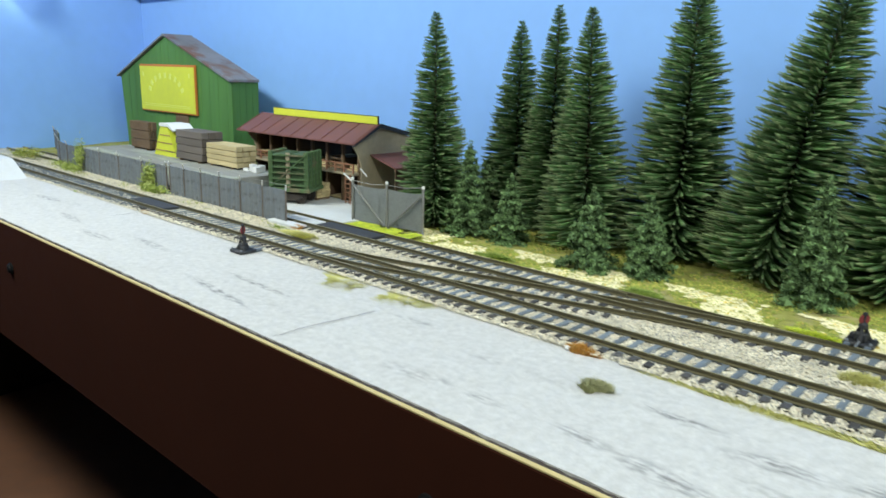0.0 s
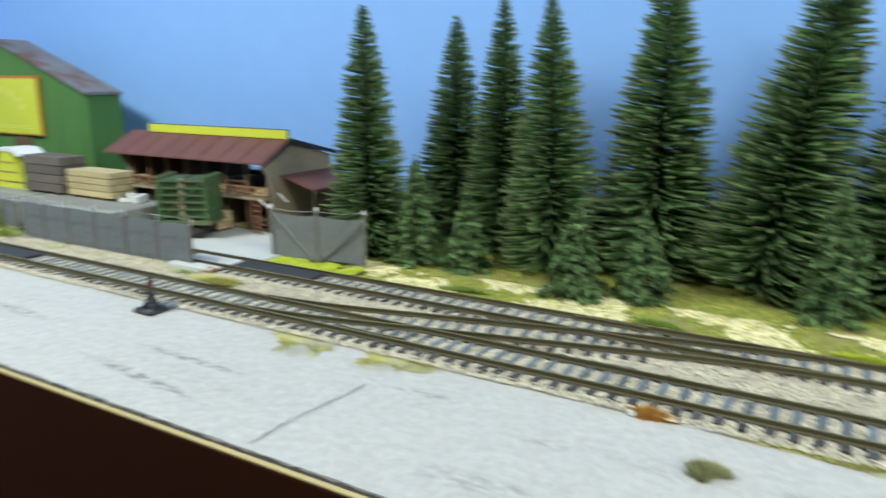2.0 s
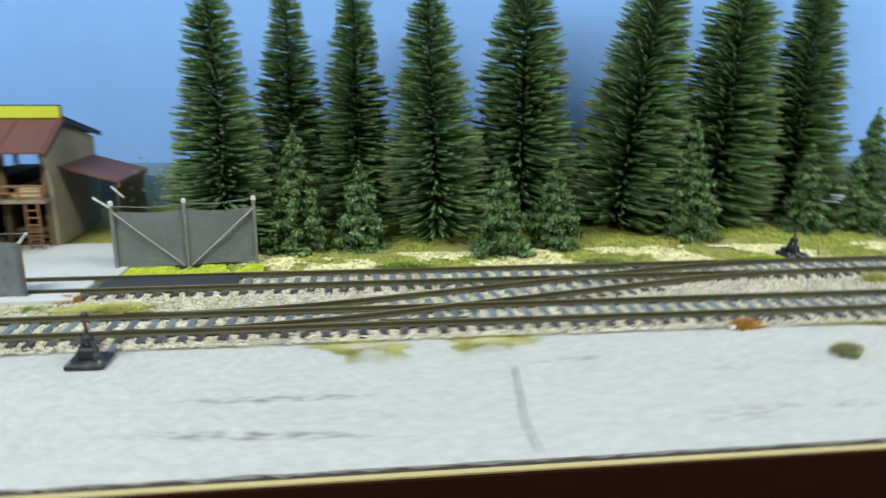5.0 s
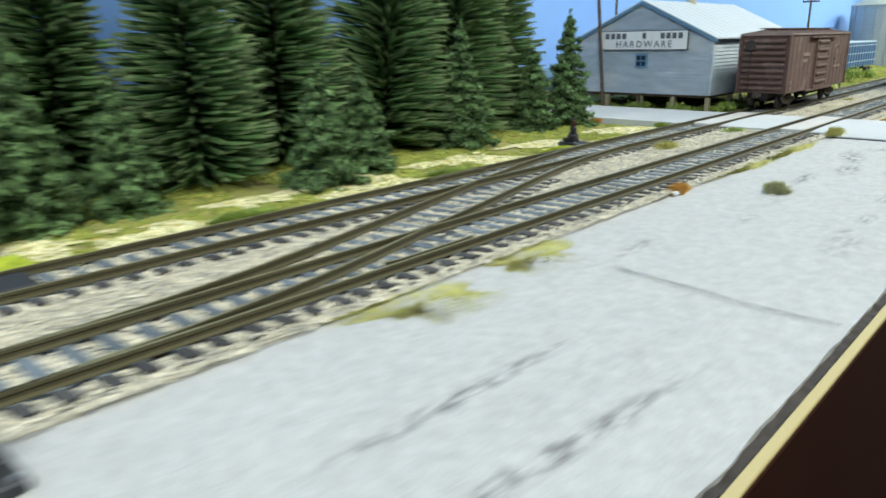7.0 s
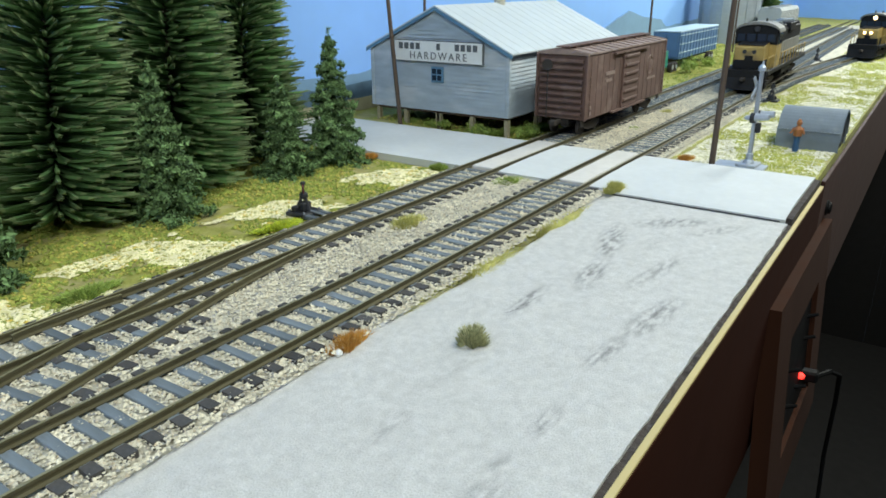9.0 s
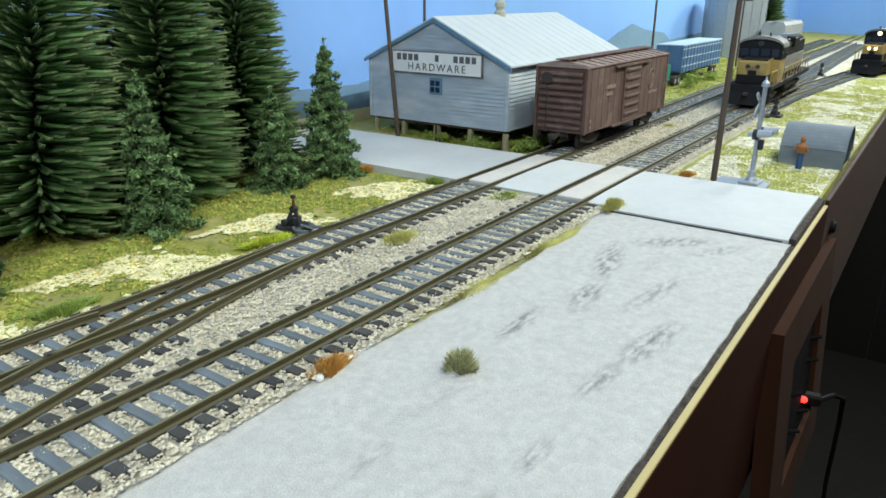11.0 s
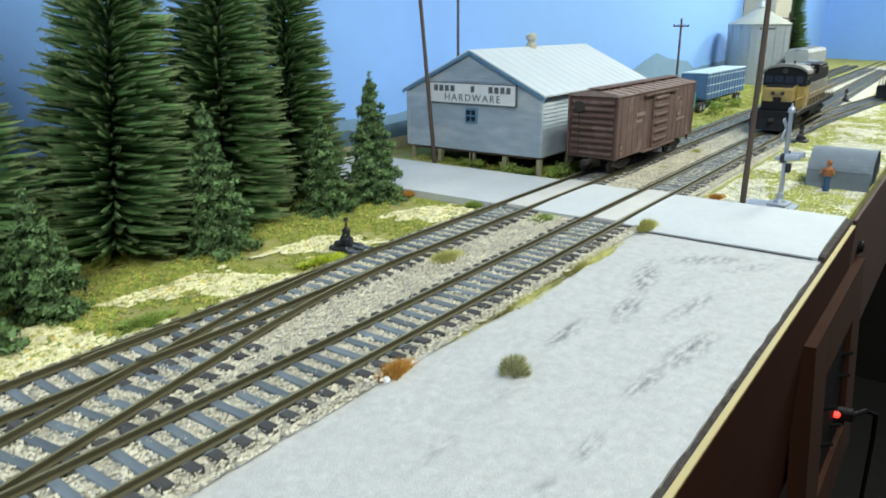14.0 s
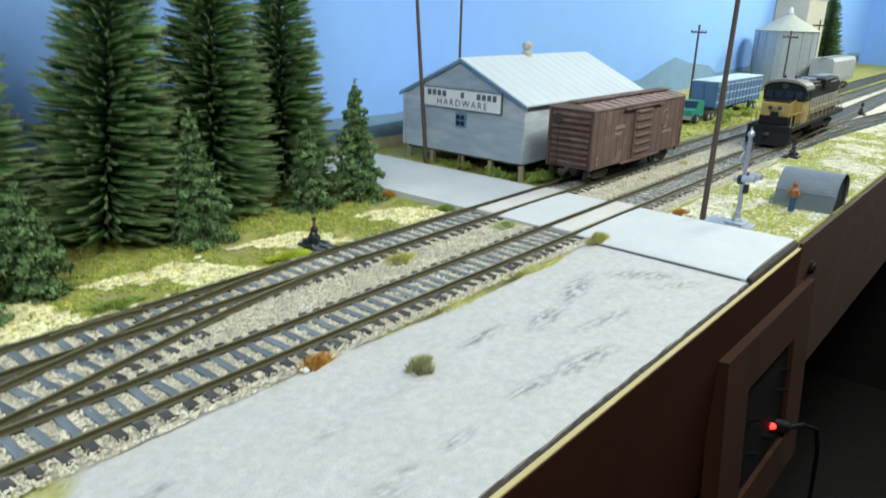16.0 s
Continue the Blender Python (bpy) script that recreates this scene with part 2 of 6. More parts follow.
TIMBER = mat("brown_timber", (0.13, 0.082, 0.045), 0.8, scale=350, amount=0.3)
DARKWOOD = mat("dark_boards", (0.085, 0.052, 0.032), 0.85, scale=350, amount=0.35, rnd=0.3)
RAILWOOD = mat("red_brown_rail", (0.24, 0.115, 0.065), 0.75, scale=350, amount=0.2)
LUMBER = mat("pale_lumber", (0.50, 0.41, 0.22), 0.8, scale=300, amount=0.2, stretch=(0.2, 1, 1), rnd=0.15)
GREYLUMBER = mat("grey_lumber", (0.135, 0.115, 0.10), 0.85, scale=300, amount=0.25, stretch=(0.2, 1, 1), rnd=0.2)
DECKWOOD = mat("dusty_deck", (0.24, 0.24, 0.22), 0.85, scale=260, amount=0.25, stretch=(0.2, 1, 1), spots=(0.31, 0.33, 0.27), spot_at=0.55)
FENCE = mat("grey_screen", (0.165, 0.185, 0.20), 0.7, 0.2, scale=600, amount=0.2, bump=0.6, spots=(0.12, 0.125, 0.13), spot_at=0.62)
FENCEPOST = mat("galvanised", (0.27, 0.27, 0.255), 0.5, 0.4, scale=500, amount=0.2)
RUSTPOST = mat("rusty_post", (0.12, 0.10, 0.085), 0.8, scale=500, amount=0.35)
GATEMESH = mat("pale_wire_mesh", (0.37, 0.395, 0.39), 0.65, 0.2, scale=700, amount=0.2)
BARB = mat("white_arm", (0.66, 0.66, 0.64), 0.6, scale=400, amount=0.15)
CARGREEN = mat("flatcar_green", (0.062, 0.118, 0.045), 0.75, scale=300, amount=0.35, spots=(0.13, 0.12, 0.065), spot_at=0.58)
LOADGREEN = mat("bundled_dark_green", (0.045, 0.085, 0.035), 0.8, scale=300, amount=0.4)
HUT = mat("blue_grey_hut", (0.17, 0.205, 0.24), 0.6, 0.2, scale=220, amount=0.18, spots=(0.23, 0.26, 0.28), spot_at=0.6)
DENIM = mat("figure_blue", (0.03, 0.09, 0.20), 0.8, scale=800, amount=0.3)
STEEL = mat("corrugated_steel", (0.24, 0.26, 0.28), 0.5, 0.4, scale=300, amount=0.18)
SILVER = mat("silver_paint", (0.36, 0.40, 0.43), 0.45, 0.4, scale=160, amount=0.12)
SIGNAL = mat("signal_silver", (0.42, 0.46, 0.52), 0.45, 0.4, scale=400, amount=0.15)
TRAILER = mat("blue_trailer", (0.075, 0.155, 0.29), 0.55, scale=120, amount=0.15)
TRAILERTOP = mat("pale_blue_roof", (0.45, 0.57, 0.64), 0.55, scale=120, amount=0.1)
TEAL = mat("teal_cab", (0.02, 0.22, 0.16), 0.4, scale=200, amount=0.1)
LOCOYEL = mat("loco_yellow", (0.34, 0.24, 0.075), 0.6, scale=160, amount=0.3, spots=(0.12, 0.09, 0.05), spot_at=0.58)
LOCOBLK = mat("loco_black", (0.012, 0.012, 0.0135), 0.65, scale=200, amount=0.2)
LOCOGREY = mat("loco_grey", (0.20, 0.195, 0.18), 0.6, scale=200, amount=0.2)
CONC = mat("elevator_concrete", (0.46, 0.44, 0.36), 0.8, scale=90, amount=0.12)
BINROOF = mat("dusty_bin_roof", (0.40, 0.41, 0.35), 0.6, 0.2, scale=120, amount=0.15)
HOPPER = mat("grey_hopper", (0.34, 0.36, 0.36), 0.6, scale=120, amount=0.15)
CLOTHES = mat("figure_orange", (0.33, 0.13, 0.05), 0.8, scale=800, amount=0.3)
PANELBLK = mat("black_panel", (0.0045, 0.0045, 0.005), 0.65, scale=200, amount=0.2)
HILL = mat("painted_far_hill", (0.17, 0.29, 0.43), 0.9, scale=60, amount=0.15)
HILLNEAR = mat("painted_tree_line", (0.08, 0.14, 0.20), 0.9, scale=160, amount=0.4)
TANFIELD = mat("painted_field", (0.36, 0.33, 0.20), 0.9, scale=120, amount=0.3)
for m_ in (PANELBLK, FRAMEWOOD, LOCOBLK):
    m_.node_tree.nodes["Principled BSDF"].inputs["Specular IOR Level"].default_value = 0.15
LEDRED = glow("led_red", (1.0, 0.03, 0.02), 4.0)
HEADLIGHT = glow("headlight_lens", (1.0, 0.75, 0.35), 6.0)


# ---- mesh helpers ----
def mesh_of(bm, name, material):
    me = bpy.data.meshes.new(name)
    bm.to_mesh(me)
    bm.free()
    me.materials.append(material)
    return me


def part(name, bm, material, parent=None, label="", m=None):
    ob = new(name, bm if isinstance(bm, bpy.types.Mesh) else mesh_of(bm, name, material))
    if parent is not None:
        ob.parent = parent
    if m is not None:
        ob.matrix_basis = m
    if label:
        tagged(ob, label)
    return ob


def thing(name, m, label, category, group="", kind=""):
    return_ob = new(name)
    return_ob.empty_display_size = 0.01
    return_ob.matrix_basis = m
    return tagged(return_ob, label, category, group, kind)


def box(x0, x1, y0, y1, z0, z1, bev=0.0, bm=None):
    bm = bm or bmesh.new()
    vs = [bm.verts.new((x, y, z)) for x in (x0, x1) for y in (y0, y1) for z in (z0, z1)]
    fs = [bm.faces.new([vs[i] for i in q]) for q in ((0, 1, 3, 2), (4, 6, 7, 5), (0, 4, 5, 1), (2, 3, 7, 6), (0, 2, 6, 4), (1, 5, 7, 3))]
    if bev:
        bmesh.ops.bevel(bm, geom=list({e for f in fs for e in f.edges}), offset=bev, segments=1, affect="EDGES")
    return bm


def tube(a, b, r, r2=None, n=8, bm=None):
    """A round bar from a to b."""
    bm = bm or bmesh.new()
    a, b = Vector(a), Vector(b)
    q = (b - a).to_track_quat("Z", "Y").to_matrix()
    r2 = r if r2 is None else r2
    rings = []
    for p, rr in ((a, r), (b, r2)):
        rings.append([bm.verts.new(p + q @ Vector((rr * math.cos(2 * math.pi * i / n), rr * math.sin(2 * math.pi * i / n), 0))) for i in range(n)])
    for i in range(n):
        bm.faces.new((rings[0][i], rings[0][(i + 1) % n], rings[1][(i + 1) % n], rings[1][i]))
    bm.faces.new(rings[0][::-1]), bm.faces.new(rings[1])
    return bm


def lathe(profile, n=20, bm=None):
    """A turned form about z from (radius, height) pairs."""
    bm = bm or bmesh.new()
    rings = [[bm.verts.new((r * math.cos(2 * math.pi * i / n), r * math.sin(2 * math.pi * i / n), z)) for i in range(n)] for r, z in profile]
    for lo, hi in zip(rings, rings[1:]):
        for i in range(n):
            bm.faces.new((lo[i], lo[(i + 1) % n], hi[(i + 1) % n], hi[i]))
    bm.faces.new(rings[0][::-1]), bm.faces.new(rings[-1])
    return bm


def prism(profile, a, b, axis="x", bm=None):
    """A closed outline swept from a to b. The outline lies in (y, z) for axis x, in (x, z) for axis y, in (x, y) for axis z."""
    bm = bm or bmesh.new()
    put = {"x": lambda p, t: (t, p[0], p[1]), "y": lambda p, t: (p[0], t, p[1]), "z": lambda p, t: (p[0], p[1], t)}[axis]
    lo, hi = [bm.verts.new(put(p, a)) for p in profile], [bm.verts.new(put(p, b)) for p in profile]
    n = len(profile)
    for i in range(n):
        bm.faces.new((lo[i], lo[(i + 1) % n], hi[(i + 1) % n], hi[i]))
    bm.faces.new(lo[::-1]), bm.faces.new(hi)
    bmesh.ops.recalc_face_normals(bm, faces=bm.faces[:])
    return bm


def raw(name, verts, faces, material):
    me = bpy.data.meshes.new(name)
    me.from_pydata(verts, [], faces)
    me.materials.append(material)
    me.update()
    return me


def sheet(x0, x1, y0, y1, nx, ny, height, thick=0.01, inset=None):
    """A ground slab with an uneven top, closed below."""
    bm = bmesh.new()
    top = [[None] * (ny + 1) for _ in range(nx + 1)]
    for i in range(nx + 1):
        for j in range(ny + 1):
            x, y = x0 + (x1 - x0) * i / nx, y0 + (y1 - y0) * j / ny
            if inset:
                y = inset(x, y, j / ny)
            top[i][j] = bm.verts.new((x, y, height(x, y)))
    for i in range(nx):
        for j in range(ny):
            bm.faces.new((top[i][j], top[i + 1][j], top[i + 1][j + 1], top[i][j + 1]))
    ring = [top[i][0] for i in range(nx + 1)] + [top[nx][j] for j in range(1, ny + 1)] + [top[i][ny] for i in range(nx - 1, -1, -1)] + [top[0][j] for j in range(ny - 1, 0, -1)]
    low = [bm.verts.new((v.co.x, v.co.y, v.co.z - thick)) for v in ring]
    for i in range(len(ring)):
        k = (i + 1) % len(ring)
        bm.faces.new((ring[k], ring[i], low[i], low[k]))
    return bm


def nz(x, y, s, k=0.0):
    return noise.noise((x * s, y * s, k))


# ---- setting ----
XL, XR, YW = -0.68, 2.25, 0.235
YF, YE = -0.0908, -0.0862  # fascia face, edge of the scenery
DECK = -0.004
GND = -0.0055

tagged(part("wall_north", box(XL, XR, YW, YW + 0.02, -0.05, 0.95), WALL), "sky-blue painted backdrop wall behind the layout", "wall", kind="structure")
# below layout level the walls turn near-black: shade put into the paint
tagged(part("lower_wall_north", box(XL, XR, YW, YW + 0.02, -0.9, -0.0501), AISLESHADE), "wall below the layout with its shade painted near-black", "wall", kind="structure")
tagged(part("lower_wall_west", box(XL - 0.02, XL, -0.599, YW + 0.02, -0.9, -0.0501), AISLESHADE), "wall below the layout with its shade painted near-black", "wall", kind="structure")
tagged(part("lower_wall_east", box(XR, XR + 0.02, -0.092, YW + 0.02, -0.9, -0.0501), AISLESHADE), "wall below the layout with its shade painted near-black", "wall", kind="structure")
tagged(part("aisle_wall_west", box(XL - 0.02, XL, -1.6, -0.6, -0.9, 0.95), AISLESHADE), "wall at the end of the aisle with its shade painted near-black", "wall", kind="structure")
tagged(part("aisle_wall_east", box(XR, XR + 0.02, -1.6, -0.0925, -0.9, 0.95), AISLESHADE), "wall at the end of the aisle with its shade painted near-black", "wall", kind="structure")
tagged(part("wall_west", box(XL - 0.02, XL, -0.599, YW + 0.02, -0.05, 0.95), WALL), "sky-blue painted end wall of the room", "wall", kind="structure")
tagged(part("wall_east", box(XR, XR + 0.02, -0.092, YW + 0.02, -0.05, 0.95), WALL), "sky-blue painted end wall of the room", "wall", kind="structure")
# unseen wall, near-black so that it throws little light back
tagged(part("wall_south", box(XL, XR, -1.62, -1.6, -0.9, 0.95), AISLESHADE), "unseen near-black wall behind the aisle that keeps bounced light low", "wall", kind="structure")
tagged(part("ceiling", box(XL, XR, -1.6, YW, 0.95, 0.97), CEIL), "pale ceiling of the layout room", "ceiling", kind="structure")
tagged(part("floor", box(XL, XR, -1.6, YW, -0.92, -0.9), AISLESHADE), "aisle floor under the layout with its shade painted near-black", "floor", kind="structure")


def ground_height(x, y):
    bank = 0.003 * min(1, max(0, (y - 0.13) / 0.06))
    fore = 0.0012 if (x > 0.43 and y < -0.015) else 0
    return GND + 0.0008 * nz(x, y, 55) + 0.0004 * nz(x, y, 160) + bank + fore


tagged(part("ground", sheet(XL, XR, -0.0859, YW, 420, 46, ground_height, 0.04), SOIL), "olive and straw scenic ground cover with bare patches", "ground", kind="structure")


def lot_edge(x, y, f):
    if f > 0.999:
        return y + 0.0018 * nz(x, 0.3, 30) + 0.0007 * nz(x, 0.7, 120)
    if f < 0.001:
        return y + 0.0006 * nz(x, 0.2, 90)
    return y


lot = tagged(part("pavement", sheet(XL, 0.346, -0.0872, -0.0088, 400, 20, lambda x, y: DECK + 0.00025 * nz(x, y, 70) + 0.0001 * nz(x, y, 300), 0.012, lot_edge), CEMENT), "pale grey plaster lot streaked with dark dirt", "pavement", kind="structure")
tagged(part("lot_edge", sheet(XL, 0.346, -0.0888, -0.0873, 500, 2, lambda x, y: DECK - 0.0006 + 0.0008 * nz(x, y, 260) + 0.0005 * nz(x, y, 700), 0.03), EDGE), "ragged dark foam edge of the layout", "layout edge", kind="structure")


def crack(points, w=0.0007):
    bm = bmesh.new()
    rng = random.Random(len(points) + int(points[0][0] * 1000))
    prev = None
    for (xa, ya), (xb, yb) in zip(points, points[1:]):
        for i in range(10):
            f = i / 9
            x, y = xa + (xb - xa) * f + rng.uniform(-1, 1) * 0.0003, ya + (yb - ya) * f + rng.uniform(-1, 1) * 0.0003
            ww = w * rng.uniform(0.4, 1.0)
            cur = (bm.verts.new((x - ww / 2, y, DECK + 0.0007)), bm.verts.new((x + ww / 2, y, DECK + 0.0007)))
            if prev:
                bm.faces.new((prev[0], prev[1], cur[1], cur[0]))
            prev = cur
    return bm


for pts in (((0.0795, -0.035), (0.077, -0.053), (0.0745, -0.070), (0.0748, -0.086)), ((-0.199, -0.030), (-0.198, -0.012)), ((0.209, -0.035), (0.228, -0.038))):
    tagged(part("lot_crack", crack(pts), CRACK), "thin dark crack across the plaster lot", "crack", kind="structure")

# fascia with its bare wood top edge
tagged(part("fascia", box(XL, 0.418, YF, -0.0889, -0.093, -0.0054, 0.0003), FASCIA), "dark brown hardboard fascia under the layout", "fascia", kind="structure")
tagged(part("fascia", box(0.4195, XR, YF, -0.0889, -0.096, -0.0025, 0.0003), FASCIA2), "dark brown hardboard fascia panel with a butt joint", "fascia", kind="structure")
tagged(part("fascia_edge", box(XL, 0.4175, -0.0907, -0.0889, -0.0053, -0.0044, 0.0002), STRIP), "bare pale wood top edge of the fascia", "trim", kind="structure")
tagged(part("fascia_backing", box(XL, XR, -0.0887, -0.0868, -0.090, -0.0345), EDGE), "rough dark layout frame behind the fascia", "frame", kind="structure")

# road across both tracks
RX0, RX1 = 0.3475, 0.4215
G = 0.0173
Y0 = 0.0495
ROADZ = -0.0009
for y0, y1, nm in ((-0.086, -0.0012, "road"), (G + 0.0014, Y0 - 0.0014, "road"), (Y0 + G + 0.0014, YW - 0.001, "road")):
    tagged(part(nm, sheet(RX0, RX1, y0, y1, 30, 24, lambda x, y: ROADZ - 0.0007 * abs((x - 0.3845) / 0.037) ** 3 - (0.0014 * max(0.0, (0.3845 - x) / 0.037) ** 5 if y < -0.0128 else 0.0) + 0.0001 * nz(x, y, 200), 0.004), ROAD), "smooth white plaster road over the tracks", "road", kind="structure")
tagged(part("road_end", sheet(RX0, RX1 - 0.002, -0.0886, -0.0861, 60, 2, lambda x, y: ROADZ - 0.0012 + 0.0005 * nz(x, y, 300), 0.02), EDGE), "ragged dark end of the road at the layout edge", "layout edge", kind="structure")
for yb in (0.0, Y0):
    tagged(part("crossing_slab", box(RX0 + 0.001, RX1 + 0.001, yb + 0.0024, yb + G - 0.0024, -0.0035, -0.0008, 0.0004), PLANKPALE), "pale slab laid between the rails at the road crossing", "crossing slab", group="crossing slabs", kind="structure")
tagged(part("road_seam", box(RX0 - 0.0010, RX0 - 0.0005, -0.084, -0.012, DECK, DECK + 0.0005), CRACK), "dark seam where the road meets the lot", "crack", kind="structure")
tagged(part("yard_paving", sheet(-0.50, -0.072, 0.0695, 0.135, 60, 12, lambda x, y: -0.0022 + 0.0002 * nz(x, y, 90), 0.006), ROAD), "white dusty paving of the lumber yard", "pavement", kind="structure")
tagged(part("gate_slab", box(-0.112, -0.078, Y0 - 0.010, Y0 - 0.0016, -0.005, -0.0010, 0.0005), ROAD), "white slab beside the siding at the yard gate", "pavement", kind="structure")
tagged(part("gate_slab", box(-0.112, -0.078, Y0 + 0.0024, Y0 + G - 0.0024, -0.005, -0.0010, 0.0005), ROAD), "white slab between the siding rails at the gate", "pavement", kind="structure")

# backdrop painting, a low relief on the wall
def ridge(x0, x1, base, amp, s, k, thick, material, name, label):
    n = 90
    pts = [(x0, -0.02)] + [(x0 + (x1 - x0) * i / n, base + amp * (0.5 + 0.5 * nz(x0 + (x1 - x0) * i / n, 0.1, s, k)) + amp * 0.15 * nz(x0 + (x1 - x0) * i / n, 0.4, s * 7, k)) for i in range(n + 1)] + [(x1, -0.02)]
    tagged(part(name, prism(pts, YW - thick, YW - 0.0001, "y"), material), label, "backdrop", kind="structure")


ridge(-0.25, 2.2, 0.018, 0.020, 6, 1.0, 0.0012, HILL, "backdrop_hills", "blue-grey hills painted on the wall")
ridge(-0.28, 2.2, 0.012, 0.012, 18, 3.0, 0.0018, HILLNEAR, "backdrop_trees", "dark tree line painted on the wall")
ridge(0.33, 2.2, 0.004, 0.006, 9, 5.0, 0.0024, TANFIELD, "backdrop_field", "tan field painted at the foot of the wall")
tagged(part("backdrop_mountain", prism([(0.84, -0.01), (0.90, 0.026), (0.97, 0.044), (1.01, 0.052), (1.06, 0.043), (1.14, 0.036), (1.25, -0.01)], YW - 0.0022, YW - 0.0001, "y"), HILL), "blue-grey mountain painted on the wall", "backdrop", kind="structure")


# ---- tracks ----
def rail_mesh(path, name):
    """A flat-bottomed rail swept along (x, y) points, with its head at z = 0."""
    prof = [(-0.0004, 0.0), (0.0004, 0.0), (0.0004, -0.0007), (0.00016, -0.0009), (0.00016, -0.0017), (0.0009, -0.0020), (0.0009, -0.0022), (-0.0009, -0.0022), (-0.0009, -0.0020), (-0.00016, -0.0017), (-0.00016, -0.0009), (-0.0004, -0.0007)]
    bm = bmesh.new()
    prev = None
    for i, (x, y) in enumerate(path):
        a, b = path[max(0, i - 1)], path[min(len(path) - 1, i + 1)]
        d = Vector((b[0] - a[0], b[1] - a[1])).normalized()
        ring = [bm.verts.new((x - d.y * u, y + d.x * u, z)) for u, z in prof]
        if prev:
            for k in range(12):
                bm.faces.new((prev[k], prev[(k + 1) % 12], ring[(k + 1) % 12], ring[k])).material_index = 1 if k == 0 else 0
        else:
            bm.faces.new(ring)
        prev = ring
    bm.faces.new(prev[::-1])
    bmesh.ops.recalc_face_normals(bm, faces=bm.faces[:])
    me = mesh_of(bm, name, RAIL)
    me.materials.append(RAILTOP)
    return me


TIE_STEP = 0.0068


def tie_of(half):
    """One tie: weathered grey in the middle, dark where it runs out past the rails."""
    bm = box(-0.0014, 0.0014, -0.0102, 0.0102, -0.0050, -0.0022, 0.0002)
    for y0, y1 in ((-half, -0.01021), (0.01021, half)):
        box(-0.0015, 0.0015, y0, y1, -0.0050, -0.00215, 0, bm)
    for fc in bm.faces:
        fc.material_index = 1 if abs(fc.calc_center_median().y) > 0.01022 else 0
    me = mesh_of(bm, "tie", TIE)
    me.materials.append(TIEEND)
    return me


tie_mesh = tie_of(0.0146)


def centre_line(path, off):
    out = []
    for i, (x, y) in enumerate(path):
        a, b = path[max(0, i - 1)], path[min(len(path) - 1, i + 1)]
        d = Vector((b[0] - a[0], b[1] - a[1])).normalized()
        out.append((x - d.y * off, y + d.x * off))
    return out


def track(label, path, near, far_from, far_to, skip=lambda x: False, ties=True):
    """Rails along a centre line, single ties on the near stretch, the farther ones joined."""
    t = thing("railway_track", pose(0, 0, 0), label, "track", group="tracks", kind="structure")
    for s in (-1, 1):
        part("rail", rail_mesh(centre_line(path, s * G / 2), "rail"), RAIL, t)
    if not ties:
        return t
    rng = random.Random(3)
    xs = [p[0] for p in path]
    far = bmesh.new()
    x = far_from
    while x < far_to:
        if not skip(x):
            i = min(range(len(xs)), key=lambda k: abs(xs[k] - x))
            a, b = path[max(0, i - 1)], path[min(len(path) - 1, i + 1)]
            y = a[1] + (b[1] - a[1]) * ((x - a[0]) / (b[0] - a[0]) if b[0] != a[0] else 0)
            ang = math.degrees(math.atan2(b[1] - a[1], b[0] - a[0]))
            if near[0] < x < near[1]:
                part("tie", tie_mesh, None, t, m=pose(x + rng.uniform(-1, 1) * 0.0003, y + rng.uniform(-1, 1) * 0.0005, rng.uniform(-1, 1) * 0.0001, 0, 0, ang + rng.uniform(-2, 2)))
            else:
                box(x - 0.0013, x + 0.0013, y - 0.0153, y + 0.0153, -0.005, -0.0022, 0, far)
        x += TIE_STEP
    tagged(part("tie_row", far, TIE, t), kind="stuff")
    return t


XA = -0.66
in_road = lambda x: RX0 - 0.001 < x < RX1 + 0.001
main_path = [(x, G / 2) for x in (XA, -0.3, 0, 0.3, 0.6)] + [(0.62 + 0.02 * i, G / 2 - 0.00055 * max(0, i - 1) ** 1.35) for i in range(40)]
track("main line with weathered rails on grey ties", main_path, (-0.22, 0.62), XA, 1.38, in_road)
side_path = [(XA, 0.047 + G / 2), (-0.4, 0.0485 + G / 2), (-0.2, Y0 + G / 2), (0.3, Y0 + G / 2), (0.9, Y0 + G / 2), (2.1, Y0 + G / 2 + 0.01)]
track("siding with weathered rails on grey ties", side_path, (-0.22, 0.62), -0.45, 1.8, in_road)
# straight line that the locomotive stands on, beyond the far turnout
loco_path = [(0.62 + 0.05 * i, G / 2 + 0.0010 * i) for i in range(24)]
track("loco track leaving the main line at a far turnout", loco_path, (9, 9), 0.70, 1.75)

track("spur with weathered rails beside the grain bin", [(1.18, 0.1034), (1.5, 0.1062), (1.9, 0.1097)], (9, 9), 1.19, 1.88)


